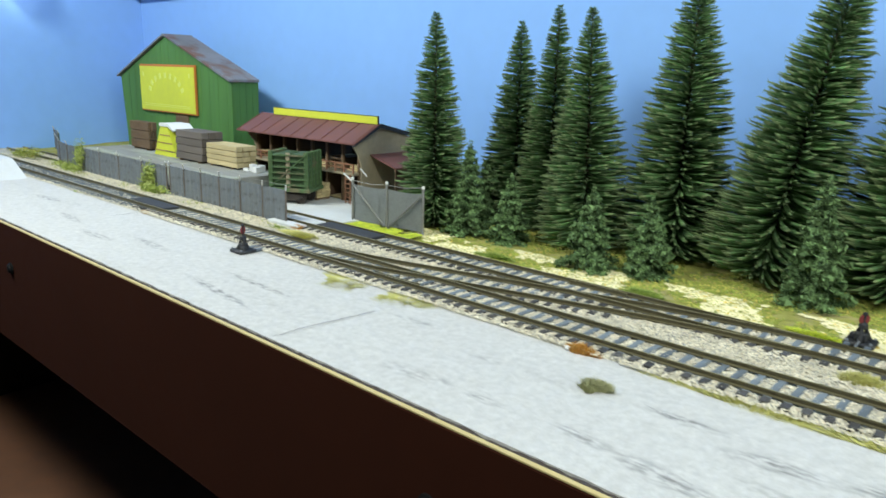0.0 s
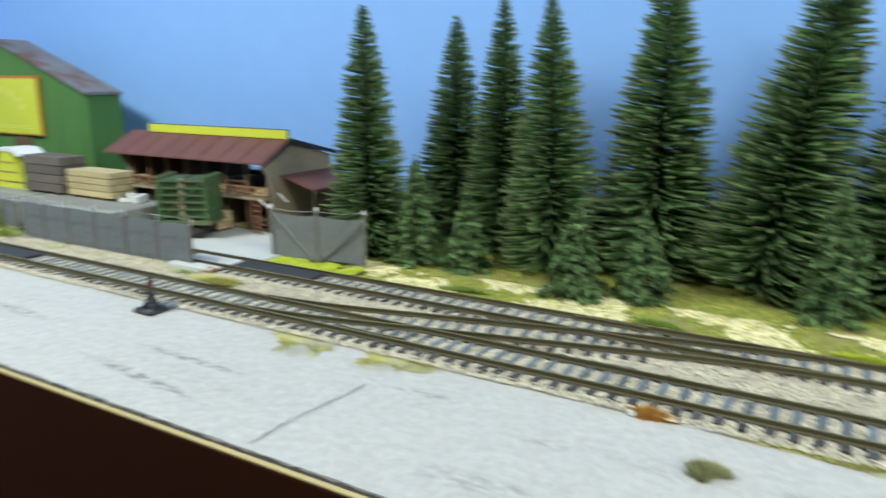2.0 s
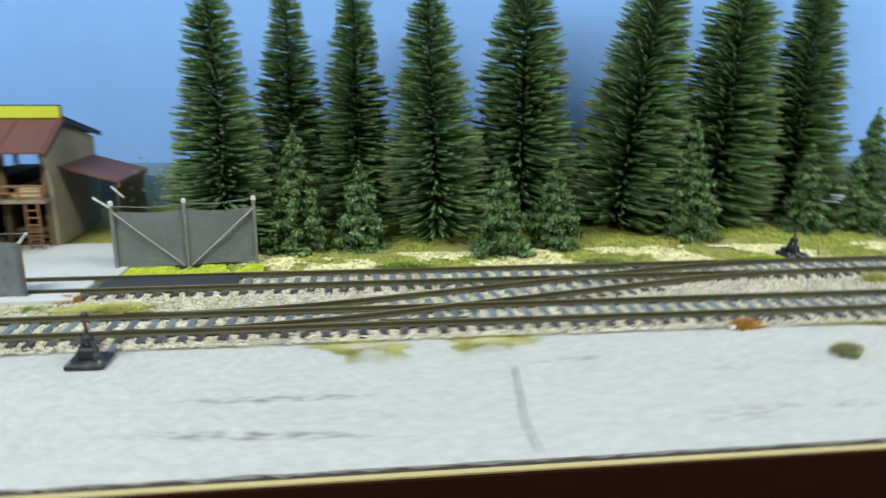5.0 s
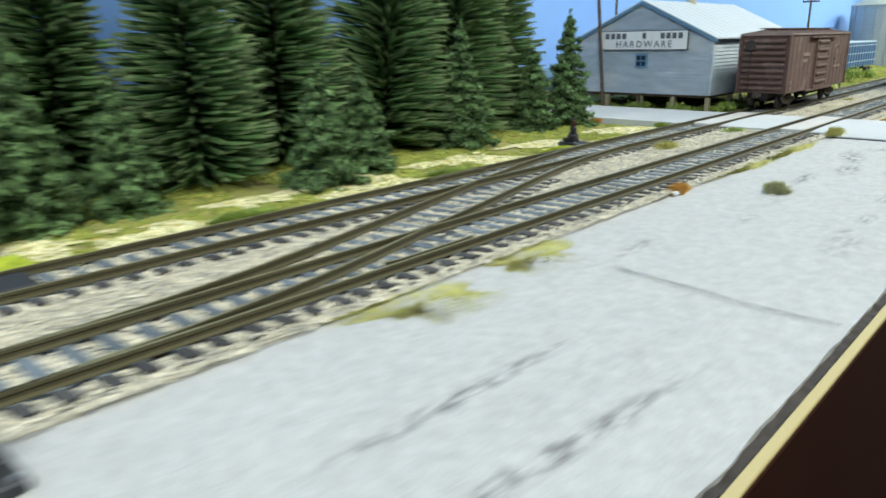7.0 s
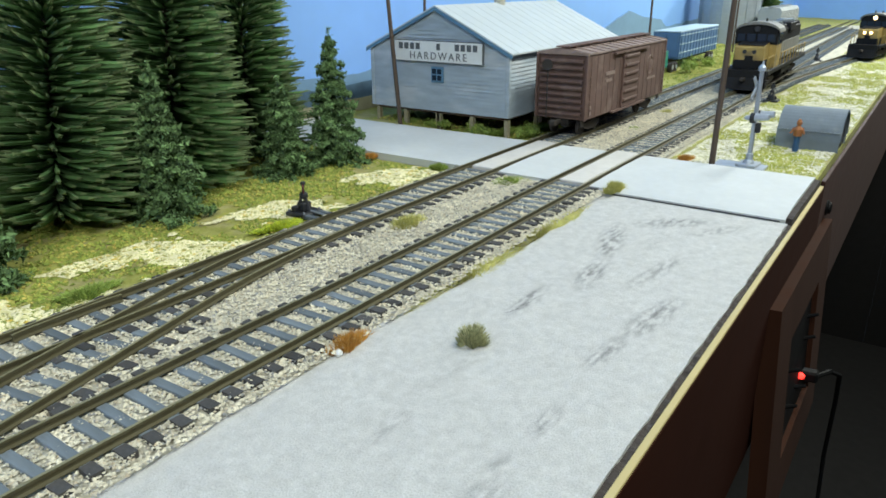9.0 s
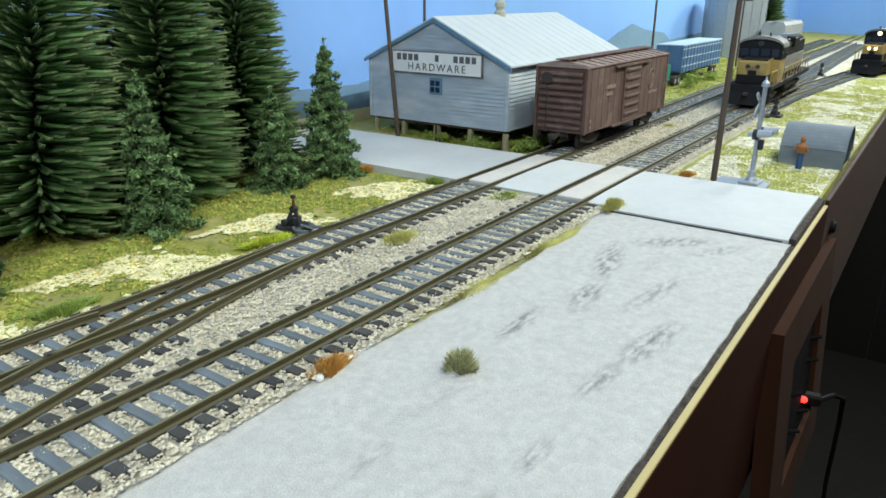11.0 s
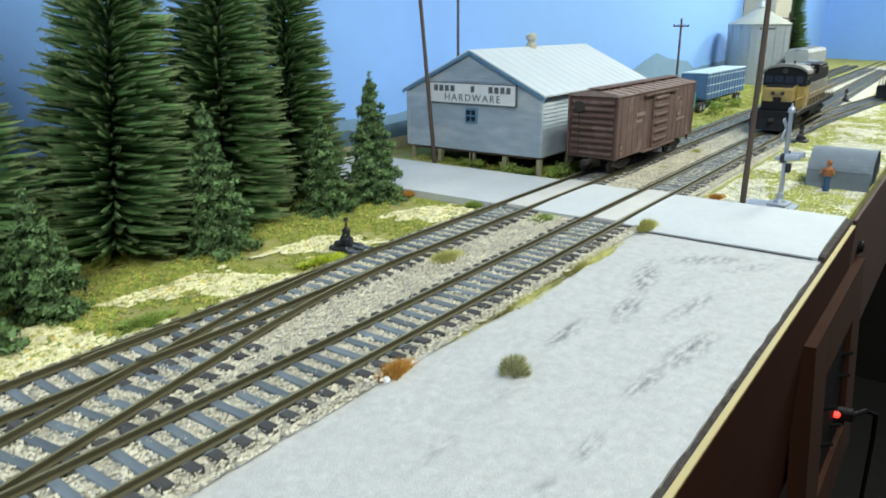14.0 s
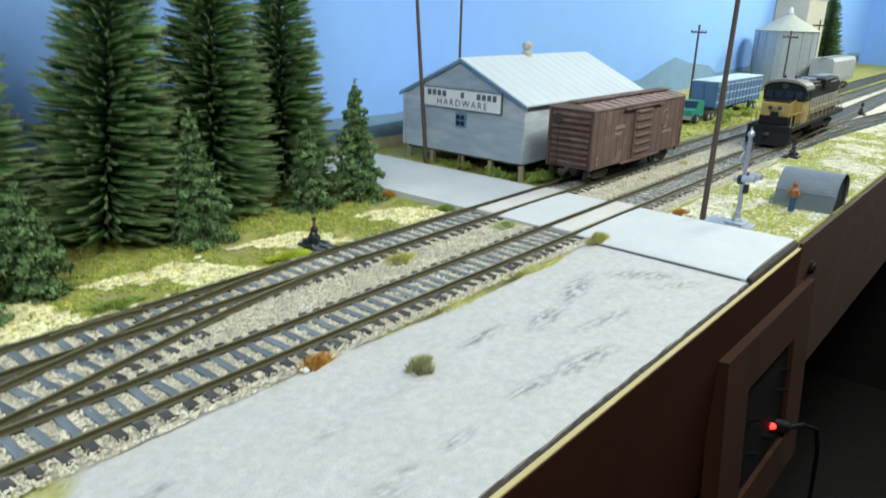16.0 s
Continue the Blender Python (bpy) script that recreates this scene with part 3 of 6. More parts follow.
def crossover():
    x0, x1, c = -0.052, 0.250, 0.095
    L = x1 - x0
    s = Y0 / (L - c)
    pts = []
    for i in range(61):
        u = L * i / 60
        if u < c:
            y = s * u * u / (2 * c)
        elif u > L - c:
            y = Y0 - s * (L - u) ** 2 / (2 * c)
        else:
            y = s * (u - c / 2)
        pts.append((x0 + u, G / 2 + y))
    t = thing("crossover_track", pose(0, 0, 0), "crossover of two turnouts joining main line and siding", "track", kind="structure")
    for sgn in (-1, 1):
        part("rail", rail_mesh(centre_line(pts, sgn * G / 2), "rail"), RAIL, t)
    rng = random.Random(8)
    # ties between the two lines, and short guard rails at the frogs
    for i in range(int((0.165 - 0.045) / TIE_STEP)):
        x = 0.045 + i * TIE_STEP + 0.0012
        y = min(pts, key=lambda p: abs(p[0] - x))[1]
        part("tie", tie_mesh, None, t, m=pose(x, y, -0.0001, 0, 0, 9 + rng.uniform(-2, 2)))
    for gx, gy in ((0.055, 0.0018), (0.135, Y0 + G - 0.0018)):
        part("guard_rail", rail_mesh([(gx - 0.016, gy + 0.0008 * (1 if gy < 0.02 else -1)), (gx - 0.011, gy), (gx + 0.011, gy), (gx + 0.016, gy + 0.0008 * (1 if gy < 0.02 else -1))], "guard_rail"), RAIL, t)
    return t


crossover()

# loose ballast between and beside the rails
def scatter(name, count, region, size, material, zfun, flat=0.6, seed=1):
    """Many small faceted stones or crumbs in one mesh."""
    r = np.random.RandomState(seed)
    p = region(r, count)
    k = len(p)
    unit = np.array([(1, 0, 0), (-0.5, 0.87, 0), (-0.5, -0.87, 0), (0.1, 0.1, 0.8), (0, 0, -0.6)])
    fac = np.array([(0, 1, 3), (1, 2, 3), (2, 0, 3), (1, 0, 4), (2, 1, 4), (0, 2, 4)])
    sz = size * r.uniform(0.55, 1.25, (k, 1, 1))
    ang = r.uniform(0, 2 * math.pi, k)
    c, s = np.cos(ang), np.sin(ang)
    u = unit[None] * r.uniform(0.6, 1.4, (k, 5, 3)) * sz
    u[:, :, 2] *= flat
    v = np.stack([u[:, :, 0] * c[:, None] - u[:, :, 1] * s[:, None], u[:, :, 0] * s[:, None] + u[:, :, 1] * c[:, None], u[:, :, 2]], -1)
    z = np.array([zfun(a, b) for a, b in p])
    v += np.concatenate([p, z[:, None]], 1)[:, None, :]
    f = (fac[None] + 5 * np.arange(k)[:, None, None]).reshape(-1, 3)
    return part(name, raw(name, v.reshape(-1, 3).tolist(), f.tolist(), material), material)


def near_rail(y, x):
    return any(abs(y - r) < 0.0011 for r in (0, G, Y0, Y0 + G))


def ballast_region(r, n):
    x = r.uniform(-0.62, 0.95, n * 2)
    keep = r.uniform(0, 1, n * 2) < np.where((x > -0.2) & (x < 0.6), 1.0, 0.4)
    x = x[keep][:n]
    y = r.uniform(-0.0105, 0.0735, len(x))
    ok = [(a, b) for a, b in zip(x, y) if not near_rail(b, a) and not (RX0 - 0.001 < a < RX1 + 0.001) and not (a < -0.07 and b > 0.0690) and not (-0.113 < a < -0.077 and b > 0.038)]
    return np.array(ok)


tagged(part("ballast_bed", sheet(XL, 1.9, -0.0105, 0.0742, 300, 20, lambda x, y: -0.0032 + 0.0003 * nz(x, y, 300) - 0.0016 * max(0, abs(y - 0.032) - 0.036) / 0.006, 0.004), BALLASTBED), "bed of pale crushed stone ballast", "ballast", kind="structure")
tagged(scatter("ballast", 150000, ballast_region, 0.00062, BALLAST, lambda x, y: -0.0027 + 0.0005 * nz(x, y, 300), 0.7, 2), "pale tan and grey crushed stone ballast", "ballast", kind="stuff")


def strip_region(x0, x1, y0, y1, s, cut, k):
    def f(r, n):
        x, y = r.uniform(x0, x1, n), r.uniform(y0, y1, n)
        return np.array([(a, b) for a, b in zip(x, y) if nz(a, b, s, k) + 0.35 * nz(a, b, s * 5, k) > cut + r.uniform(-0.11, 0.11) and not (RX0 - 0.002 < a < RX1 + 0.002)] or [(x0, y0)])
    return f


tagged(scatter("straw_flakes", 30000, strip_region(-0.03, 0.344, 0.0740, 0.112, 30, 0.05, 2.0), 0.0017, FLAKES, lambda x, y: ground_height(x, y) + 0.0006, 0.3, 4), "cream and straw flakes strewn along the tree line", "ground cover", kind="stuff")
tagged(scatter("moss_crumbs", 40000, strip_region(-0.03, 0.344, 0.072, 0.20, 30, -0.25, 7.0), 0.0009, MOSS, lambda x, y: ground_height(x, y) + 0.0003, 0.8, 5), "olive moss crumbs under the trees", "ground cover", kind="stuff")
tagged(scatter("lime_crumbs", 7000, strip_region(-0.076, -0.012, 0.0725, 0.092, 60, -0.30, 1.0), 0.0009, LIME, lambda x, y: max(-0.0036, ground_height(x, y) + 0.0006), 0.9, 6), "bright lime turf along the foot of the gate", "ground cover", kind="stuff")
tagged(scatter("meadow_crumbs", 60000, strip_region(0.424, 1.5, -0.0845, -0.012, 24, 0.04, 3.0), 0.0008, palette("meadow_turf", ((0, (0.42, 0.43, 0.09)), (0.4, (0.32, 0.36, 0.06)), (0.75, (0.52, 0.50, 0.16)))), lambda x, y: ground_height(x, y) + 0.0003, 0.8, 9), "olive turf patches on the pale foreground meadow", "ground cover", kind="stuff")
tagged(scatter("meadow_flakes", 110000, strip_region(0.424, 1.5, -0.0845, -0.010, 15, -1.2, 3.0), 0.0009, palette("pale_dust", ((0, (0.76, 0.73, 0.60)), (0.5, (0.69, 0.66, 0.50)), (0.88, (0.50, 0.48, 0.22)))), lambda x, y: ground_height(x, y) + 0.0001, 0.4, 10), "pale straw dust on the foreground meadow", "ground cover", kind="stuff")
tagged(scatter("verge_crumbs", 16000, strip_region(0.43, 1.5, 0.0735, 0.20, 26, -0.3, 4.0), 0.0013, MOSS, lambda x, y: ground_height(x, y) + 0.0003, 0.8, 12), "olive turf round the buildings beyond the road", "ground cover", kind="stuff")
tagged(scatter("fence_weeds", 5200, strip_region(-0.5, -0.10, 0.030, 0.043, 40, -0.05, 6.0), 0.0011, MOSS, lambda x, y: -0.0036, 1.0, 13), "weeds along the foot of the yard fence", "ground cover", kind="stuff")


def tuft(x, y, z, w, d, h, material, label, blades=150, seed=0, lean=0.5):
    r = np.random.RandomState(seed + 77)
    v, f = [], []
    for i in range(blades):
        a = r.uniform(0, 2 * math.pi)
        q = math.sqrt(r.uniform(0, 1)) * (0.78 + 0.22 * math.sin(2 * a + seed * 1.7) + 0.18 * math.sin(3 * a + seed) + 0.10 * math.sin(7 * a + seed * 2.3)) * r.uniform(0.85, 1.15)
        bx, by = q * w / 2 * math.cos(a), q * d / 2 * math.sin(a)
        hh = h * r.uniform(0.45, 1.0) * max(0.2, 1 - 0.5 * q)
        tx, ty = bx + hh * lean * r.uniform(-1, 1) + bx * 0.35, by + hh * lean * r.uniform(-1, 1) + by * 0.35
        o = r.uniform(0, math.pi)
        e = 0.00028
        k = len(v)
        v += [(bx - e * math.cos(o), by - e * math.sin(o), 0), (bx + e * math.cos(o), by + e * math.sin(o), 0), (tx, ty, hh)]
        f.append((k, k + 1, k + 2))
    return tagged(part("grass_tuft", raw("grass_tuft", v, f, material), material, m=pose(x, y, z)), label, "grass tuft", group="grass tufts")


TUFTS = [
    (0.1915, -0.0350, DECK, 0.0105, 0.0085, 0.0060, TUFTGREY, "sage grey-green static grass tuft on the lot", 340),
    (0.170, -0.0092, DECK - 0.0006, 0.012, 0.006, 0.0070, TUFTRUST, "rust-brown tuft at the edge of the ballast", 300),
    (-0.198, -0.006, DECK - 0.0006, 0.010, 0.005, 0.0040, TUFTRUST, "rust-brown tuft at the edge of the lot", 220),
    (-0.080, 0.042, -0.004, 0.010, 0.007, 0.006, TUFTRUST, "rust-brown tuft beside the yard gate", 240),
    (-0.091, 0.033, -0.004, 0.018, 0.010, 0.004, TUFTGREEN, "green weed clump by the fence corner", 320),
    (-0.061, 0.0285, -0.0030, 0.030, 0.016, 0.0034, TUFT, "olive tuft between the two tracks", 1700),
    (0.034, -0.0150, DECK - 0.0004, 0.035, 0.022, 0.0013, TUFT, "olive grass patch spilling onto the lot", 2600),
    (0.076, -0.0148, DECK - 0.0004, 0.034, 0.017, 0.0013, TUFT, "olive grass patch spilling onto the lot", 2200),
    (0.259, 0.038, -0.004, 0.017, 0.011, 0.0070, TUFT, "straw-green tuft in the ballast", 320),
    (0.338, 0.036, -0.004, 0.020, 0.014, 0.0050, TUFTGREEN, "green tuft at the road edge between tracks", 320),
    (0.343, 0.082, -0.004, 0.010, 0.008, 0.0045, TUFTGREEN, "green tuft at the road edge", 240),
    (0.342, 0.128, -0.004, 0.012, 0.008, 0.0045, TUFTRUST, "rust-brown tuft beside the road", 240),
    (0.350, -0.0125, -0.003, 0.013, 0.008, 0.0075, TUFT, "straw tuft at the corner of the road crossing", 300),
    (0.231, 0.0815, -0.005, 0.022, 0.009, 0.0040, LIME, "lime-yellow tuft beside the switch stand", 420),
    (0.150, 0.083, -0.005, 0.024, 0.010, 0.0045, TUFTGREEN, "green turf clump by the siding", 520),
    (0.052, 0.087, -0.005, 0.022, 0.009, 0.0040, TUFTGREEN, "green turf clump by the siding", 420),
    (0.434, -0.020, -0.004, 0.012, 0.008, 0.0045, TUFTRUST, "rust-brown tuft behind the road", 220),
    (0.575, 0.036, -0.004, 0.014, 0.009, 0.0045, TUFT, "straw tuft between the tracks", 260),
    (0.50, 0.034, -0.004, 0.012, 0.008, 0.0035, TUFTGREEN, "small green tuft between the tracks", 200),
    (-0.317, -0.006, DECK - 0.0005, 0.014, 0.006, 0.003, TUFTGREEN, "low green tuft at the lot edge", 200),
    (0.445, 0.099, -0.004, 0.030, 0.012, 0.006, TUFTGREEN, "green weeds beside the hardware store", 420),
    (0.470, 0.086, -0.004, 0.026, 0.010, 0.006, TUFTGREEN, "green weeds beside the hardware store", 420),
    (0.442, 0.175, -0.004, 0.020, 0.012, 0.005, TUFTGREEN, "green weeds under the store posts", 260),
    (0.285, -0.0100, DECK - 0.0006, 0.062, 0.0075, 0.0042, TUFT, "olive grass strip along the edge of the lot", 700),
    (0.232, -0.0102, DECK - 0.0006, 0.056, 0.0065, 0.0036, TUFT, "olive grass strip along the edge of the lot", 420),
]
for i, (x, y, z, w, d, h, m_, lab, nb) in enumerate(TUFTS):
    tuft(x, y, z, w, d, h * 0.8, m_, lab, nb * 4, i)


tagged(part("pebble", lathe([(0.0002, -0.0004), (0.0010, 0.0001), (0.0012, 0.0007), (0.0008, 0.0013), (0.0002, 0.0015)], 9), SIGNWHITE, m=pose(0.1648, -0.0105, DECK + 0.0002, 8, -6, 20)), "small white pebble beside the rust-brown tuft", "pebble")


# ---- trees ----
def big_spruce(x, y, h, r, seed, lean=(0.0, 0.0)):
    """Tiers of bristly sprays round a straight trunk, drooping below and rising towards the top."""
    g = np.random.RandomState(seed)
    t = thing("spruce_tree", pose(x, y, GND, -lean[1], lean[0], 0) @ pose(0, 0, 0, 0, 0, g.uniform(0, 360)), "tall dark green model spruce with layered bristly branches", "tree", group="tall spruces")
    part("trunk", tube((0, 0, -0.002), (0, 0, h * 0.97), 0.0022, 0.0004, 7), BARK, t)
    v, f, mi = [], [], []
    tiers = int(h / 0.0025)
    for k in range(tiers):
        q = k / (tiers - 1)
        z = h * (0.035 + 0.955 * q)
        rr = 1.05 * r * (1 - q) ** 0.76 * g.uniform(0.88, 1.08) + 0.0016
        if q < 0.08:
            rr *= 0.80 + 2.5 * q
        nb = max(13, int(31 * (0.42 + 0.58 * (1 - q) ** 0.7)))
        a0 = g.uniform(0, 6.28)
        for b in range(nb):
            a = a0 + 2 * math.pi * b / nb + g.uniform(-0.13, 0.13)
            ln = rr * (g.uniform(0.82, 1.06) if g.uniform() < 0.8 else g.uniform(0.55, 0.85))
            zz = z + g.uniform(-1, 1) * 0.0012
            rise = ln * (0.20 - 0.27 * (1 - q) ** 1.3 + g.uniform(-0.10, 0.10))
            ca, sa = math.cos(a), math.sin(a)
            ax = Vector((ca, sa, rise / ln)).normalized()
            sd = Vector((-sa, ca, 0))
            up = ax.cross(sd)
            fat = min(0.00132, 0.026 * ln + 0.00054) * g.uniform(0.8, 1.2)

            def along(u):
                return Vector((ca * ln * u, sa * ln * u, zz + rise * (u - 0.25 * u * u) + 0.05 * ln * u ** 4))

            n0 = len(v)
            for u, w in ((0.05, 0.35), (0.45, 0.62), (0.85, 0.62), (1.0, 0.20)):
                c = along(u)
                for e in range(4):
                    an = e * math.pi / 2 + 0.5
                    v.append(tuple(c + (sd * math.cos(an) + up * math.sin(an)) * fat * w * g.uniform(0.75, 1.3)))
            for p in range(3):
                for e in range(4):
                    f.append((n0 + 4 * p + e, n0 + 4 * p + (e + 1) % 4, n0 + 4 * p + 4 + (e + 1) % 4, n0 + 4 * p + 4 + e))
                    mi.append(1 if p == 2 else 0)
            # needles that stand off the twig and lean towards its tip
            for e in range(26):
                u = g.uniform(0.12, 1.0)
                c, an = along(u), g.uniform(0, 6.28)
                d = sd * math.cos(an) + up * math.sin(an)
                n = len(v)
                v += [tuple(c - ax * 0.00028), tuple(c + ax * 0.00028), tuple(c + d * fat * g.uniform(0.9, 1.6) + ax * 0.0013)]
                f.append((n, n + 1, n + 2))
                mi.append(1 if u > 0.88 else 0)
    me = raw("crown", v, f, NEEDLE)
    me.materials.append(NEEDLETIP)
    me.polygons.foreach_set("material_index", mi)
    part("crown", me, NEEDLE, t)
    return t


def small_spruce(x, y, h, r, seed):
    """A young tree: separate whorls of drooping, clumped boughs with gaps between them."""
    g = np.random.RandomState(seed)
    t = thing("young_spruce", pose(x, y, GND - 0.0003, 0, 0, g.uniform(0, 360)), "small sage-green model spruce with clumped foliage", "tree", group="small spruces")
    part("trunk", tube((0, 0, -0.001), (0, 0, h * 0.95), 0.0012, 0.0003, 6), BARK, t)
    v, f, mi = [], [], []

    def leaf(p, e, m):
        n = len(v)
        d = g.normal(0, 1, (3, 3)) * e
        v.extend(tuple(p + d[j]) for j in range(3))
        f.append((n, n + 1, n + 2))
        mi.append(m)

    # core leaves all take the darker green, as painted shade inside the crown
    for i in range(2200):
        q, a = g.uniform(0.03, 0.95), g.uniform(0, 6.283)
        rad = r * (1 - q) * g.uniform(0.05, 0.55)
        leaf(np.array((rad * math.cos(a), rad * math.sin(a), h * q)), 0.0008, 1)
    tiers = max(8, int(h / 0.0052))
    for k in range(tiers):
        q = k / tiers
        z0 = h * (0.07 + 0.90 * q)
        rr = r * (1 - q) ** 0.85 * g.uniform(0.90, 1.10) + 0.0010
        nb = max(5, int(10 * (0.5 + 0.5 * (1 - q))))
        a0 = g.uniform(0, 6.28)
        for b in range(nb):
            a = a0 + 2 * math.pi * b / nb + g.uniform(-0.3, 0.3)
            ln = rr * g.uniform(0.72, 1.14)
            z = z0 + g.uniform(-1, 1) * 0.0013
            ca, sa = math.cos(a), math.sin(a)
            fall = ln * g.uniform(0.16, 0.40)
            for i in range(int(80 + 9000 * ln)):
                u = g.uniform(0.12, 1.0) ** 0.8
                wide = (0.20 * ln + 0.0009) * (1.1 - 0.6 * u)
                # leaves hanging under the bough get the same painted shade
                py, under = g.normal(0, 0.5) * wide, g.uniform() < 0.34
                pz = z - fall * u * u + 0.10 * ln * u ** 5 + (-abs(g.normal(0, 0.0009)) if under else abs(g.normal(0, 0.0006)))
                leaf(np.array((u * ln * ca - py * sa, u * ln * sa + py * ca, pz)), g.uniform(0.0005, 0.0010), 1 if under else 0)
    for i in range(60):
        leaf(np.array((g.normal(0, 0.0005), g.normal(0, 0.0005), h * g.uniform(0.93, 1.02))), 0.0005, 0)
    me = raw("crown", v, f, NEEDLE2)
    me.materials.append(NEEDLESHADE)
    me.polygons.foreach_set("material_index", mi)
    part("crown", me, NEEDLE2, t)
    return t


for i, (x, y, h, r) in enumerate(((-0.034, 0.127, 0.147, 0.028), (-0.004, 0.182, 0.144, 0.029), (0.032, 0.172, 0.152, 0.027), (0.076, 0.150, 0.148, 0.032), (0.127, 0.168, 0.172, 0.038), (0.182, 0.158, 0.185, 0.038), (0.244, 0.166, 0.185, 0.039), (0.303, 0.180, 0.175, 0.034))):
    big_spruce(x, y, h, r, 21 + i, {0: (-1, 0), 1: (-0.5, 0), 3: (-2.5, 0), 5: (8.5, 2.5), 6: (4.5, 0), 7: (4.2, 3.4)}.get(i, (0, 0)))
for i, (x, y, h, r) in enumerate(((0.001, 0.123, 0.063, 0.0165), (0.033, 0.127, 0.045, 0.0155), (0.104, 0.108, 0.047, 0.0165), (0.134, 0.119, 0.045, 0.0165), (0.216, 0.133, 0.064, 0.0180), (0.291, 0.141, 0.050, 0.0160), (0.326, 0.139, 0.071, 0.0175))):
    small_spruce(x, y, h, r, 61 + i)
small_spruce(-0.012, 0.160, 0.050, 0.018, 90)


def bush(x, y, z, w, d, h, material, label, seed, count=1400):
    g = np.random.RandomState(seed)
    v, f = [], []
    lobes = [(g.uniform(-0.5, 0.5) * w * 0.7, g.uniform(-0.5, 0.5) * d * 0.7, h * g.uniform(0.25, 0.75)) for _ in range(7)]
    for i in range(count):
        lx, ly, lz = lobes[g.randint(7)]
        p = np.array((lx, ly, lz)) + g.normal(0, 1, 3) * (w * 0.16, d * 0.16, h * 0.17)
        p[2] = abs(p[2])
        n = len(v)
        v += [tuple(p + g.normal(0, 1, 3) * 0.0007) for _ in range(3)]
        f.append((n, n + 1, n + 2))
    return tagged(part("bush", raw("bush", v, f, material), material, m=pose(x, y, z)), label, "bush", group="bushes")


PALEWEED = palette("pale_weed", ((0, (0.34, 0.42, 0.09)), (0.5, (0.45, 0.50, 0.16)), (0.8, (0.22, 0.30, 0.06))))
for i, (x, y, w, d, h, m_, lab) in enumerate((
    (-0.432, 0.040, 0.018, 0.008, 0.030, PALEWEED, "pale green weed climbing the yard fence"),
    (-0.286, 0.039, 0.014, 0.008, 0.026, PALEWEED, "pale green weed climbing the yard fence"),
    (-0.275, 0.036, 0.040, 0.009, 0.008, PALEWEED, "low green weeds at the foot of the fence"),
    (-0.45, 0.034, 0.060, 0.012, 0.010, PALEWEED, "low green weeds at the foot of the fence"),
    (-0.57, 0.035, 0.060, 0.020, 0.014, MOSS, "dark green shrub near the end wall"),
    (0.842, 0.099, 0.026, 0.016, 0.014, TUFTGREEN, "round green bush by the far siding"),
    (0.930, 0.101, 0.034, 0.014, 0.010, TUFTGREEN, "round green bush beside the trailer"),
    (0.447, 0.083, 0.020, 0.010, 0.008, TUFTGREEN, "green weeds at the corner of the store"),
    (0.436, 0.112, 0.008, 0.018, 0.006, TUFTGREEN, "green weeds between the store posts"),
    (0.437, 0.150, 0.008, 0.020, 0.005, TUFTGREEN, "green weeds between the store posts"),
    (-0.062, 0.182, 0.030, 0.016, 0.040, PALEWEED, "yellow-green bush behind the gate"),
)):
    bush(x, y, -0.0045, w, d, h, m_, lab, 200 + i)

# ---- switch stands ----
def switch_stand(x, y, z, turn, label, tall=1.0, face=-39, colour=None):
    t = thing("switch_stand", pose(x, y, z, 0, 0, turn), label, "switch stand", group="switch stands")
    part("base", box(-0.0058, 0.0058, -0.0058, 0.0052, 0, 0.0018, 0.0004), BLACK, t)
    for bx in (-0.0045, 0.0045):
        for by in (-0.0046, 0.0040):
            part("bolt", lathe([(0.0006, 0.0018), (0.0006, 0.0025), (0.0003, 0.0027)], 6), STEEL, t, m=pose(bx, by, 0))
    part("head_block", box(-0.0052, -0.0026, 0.0040, 0.0120, -0.0002, 0.0016, 0.0003), TIE, t)
    part("head_block", box(0.0026, 0.0052, 0.0040, 0.0120, -0.0002, 0.0016, 0.0003), TIE, t)
    bm = bmesh.new()
    for a, b in (((-0.003, -0.002, 0.0018), (-0.0008, 0, 0.0085)), ((0.003, -0.002, 0.0018), (0.0008, 0, 0.0085)), ((0.0, 0.003, 0.0018), (0, 0.0006, 0.0085))):
        tube(a, b, 0.0009, 0.0007, 6, bm)
    part("pedestal", bm, BLACK, t)
    part("gear_box", box(-0.0024, 0.0024, -0.0022, 0.0022, 0.0016, 0.0056, 0.0006), BLACK, t)
    part("collar", lathe([(0.0016, 0.0070), (0.0018, 0.0076), (0.0018, 0.0090), (0.0010, 0.0098)], 10), BLACK, t)
    part("counterweight", box(0.0020, 0.0048, -0.0034, -0.0008, 0.0018, 0.0042, 0.0004), BLACK, t)
    part("throw_rod", tube((0, 0.002, 0.0022), (0, 0.0120, 0.0016), 0.0005, n=6), STEEL, t)
    part("lever", tube((0.0015, -0.001, 0.0035), (0.0052, -0.0030, 0.0022), 0.0005, n=6), BLACK, t)
    part("mast", tube((0, 0, 0.0080), (0, 0, 0.0150 * tall), 0.00055, n=6), BLACK, t)
    part("target", lathe([(0.0001, -0.0002), (0.0024, -0.0002), (0.0024, 0.0002), (0.0001, 0.0002)], 14), colour or RED, t, "round target", m=pose(0, 0, 0.0132 * tall, 90, 0, face))
    part("lamp", box(-0.0009, 0.0009, -0.0009, 0.0009, 0.0150 * tall, 0.0168 * tall, 0.0003), BLACK, t)
    return t


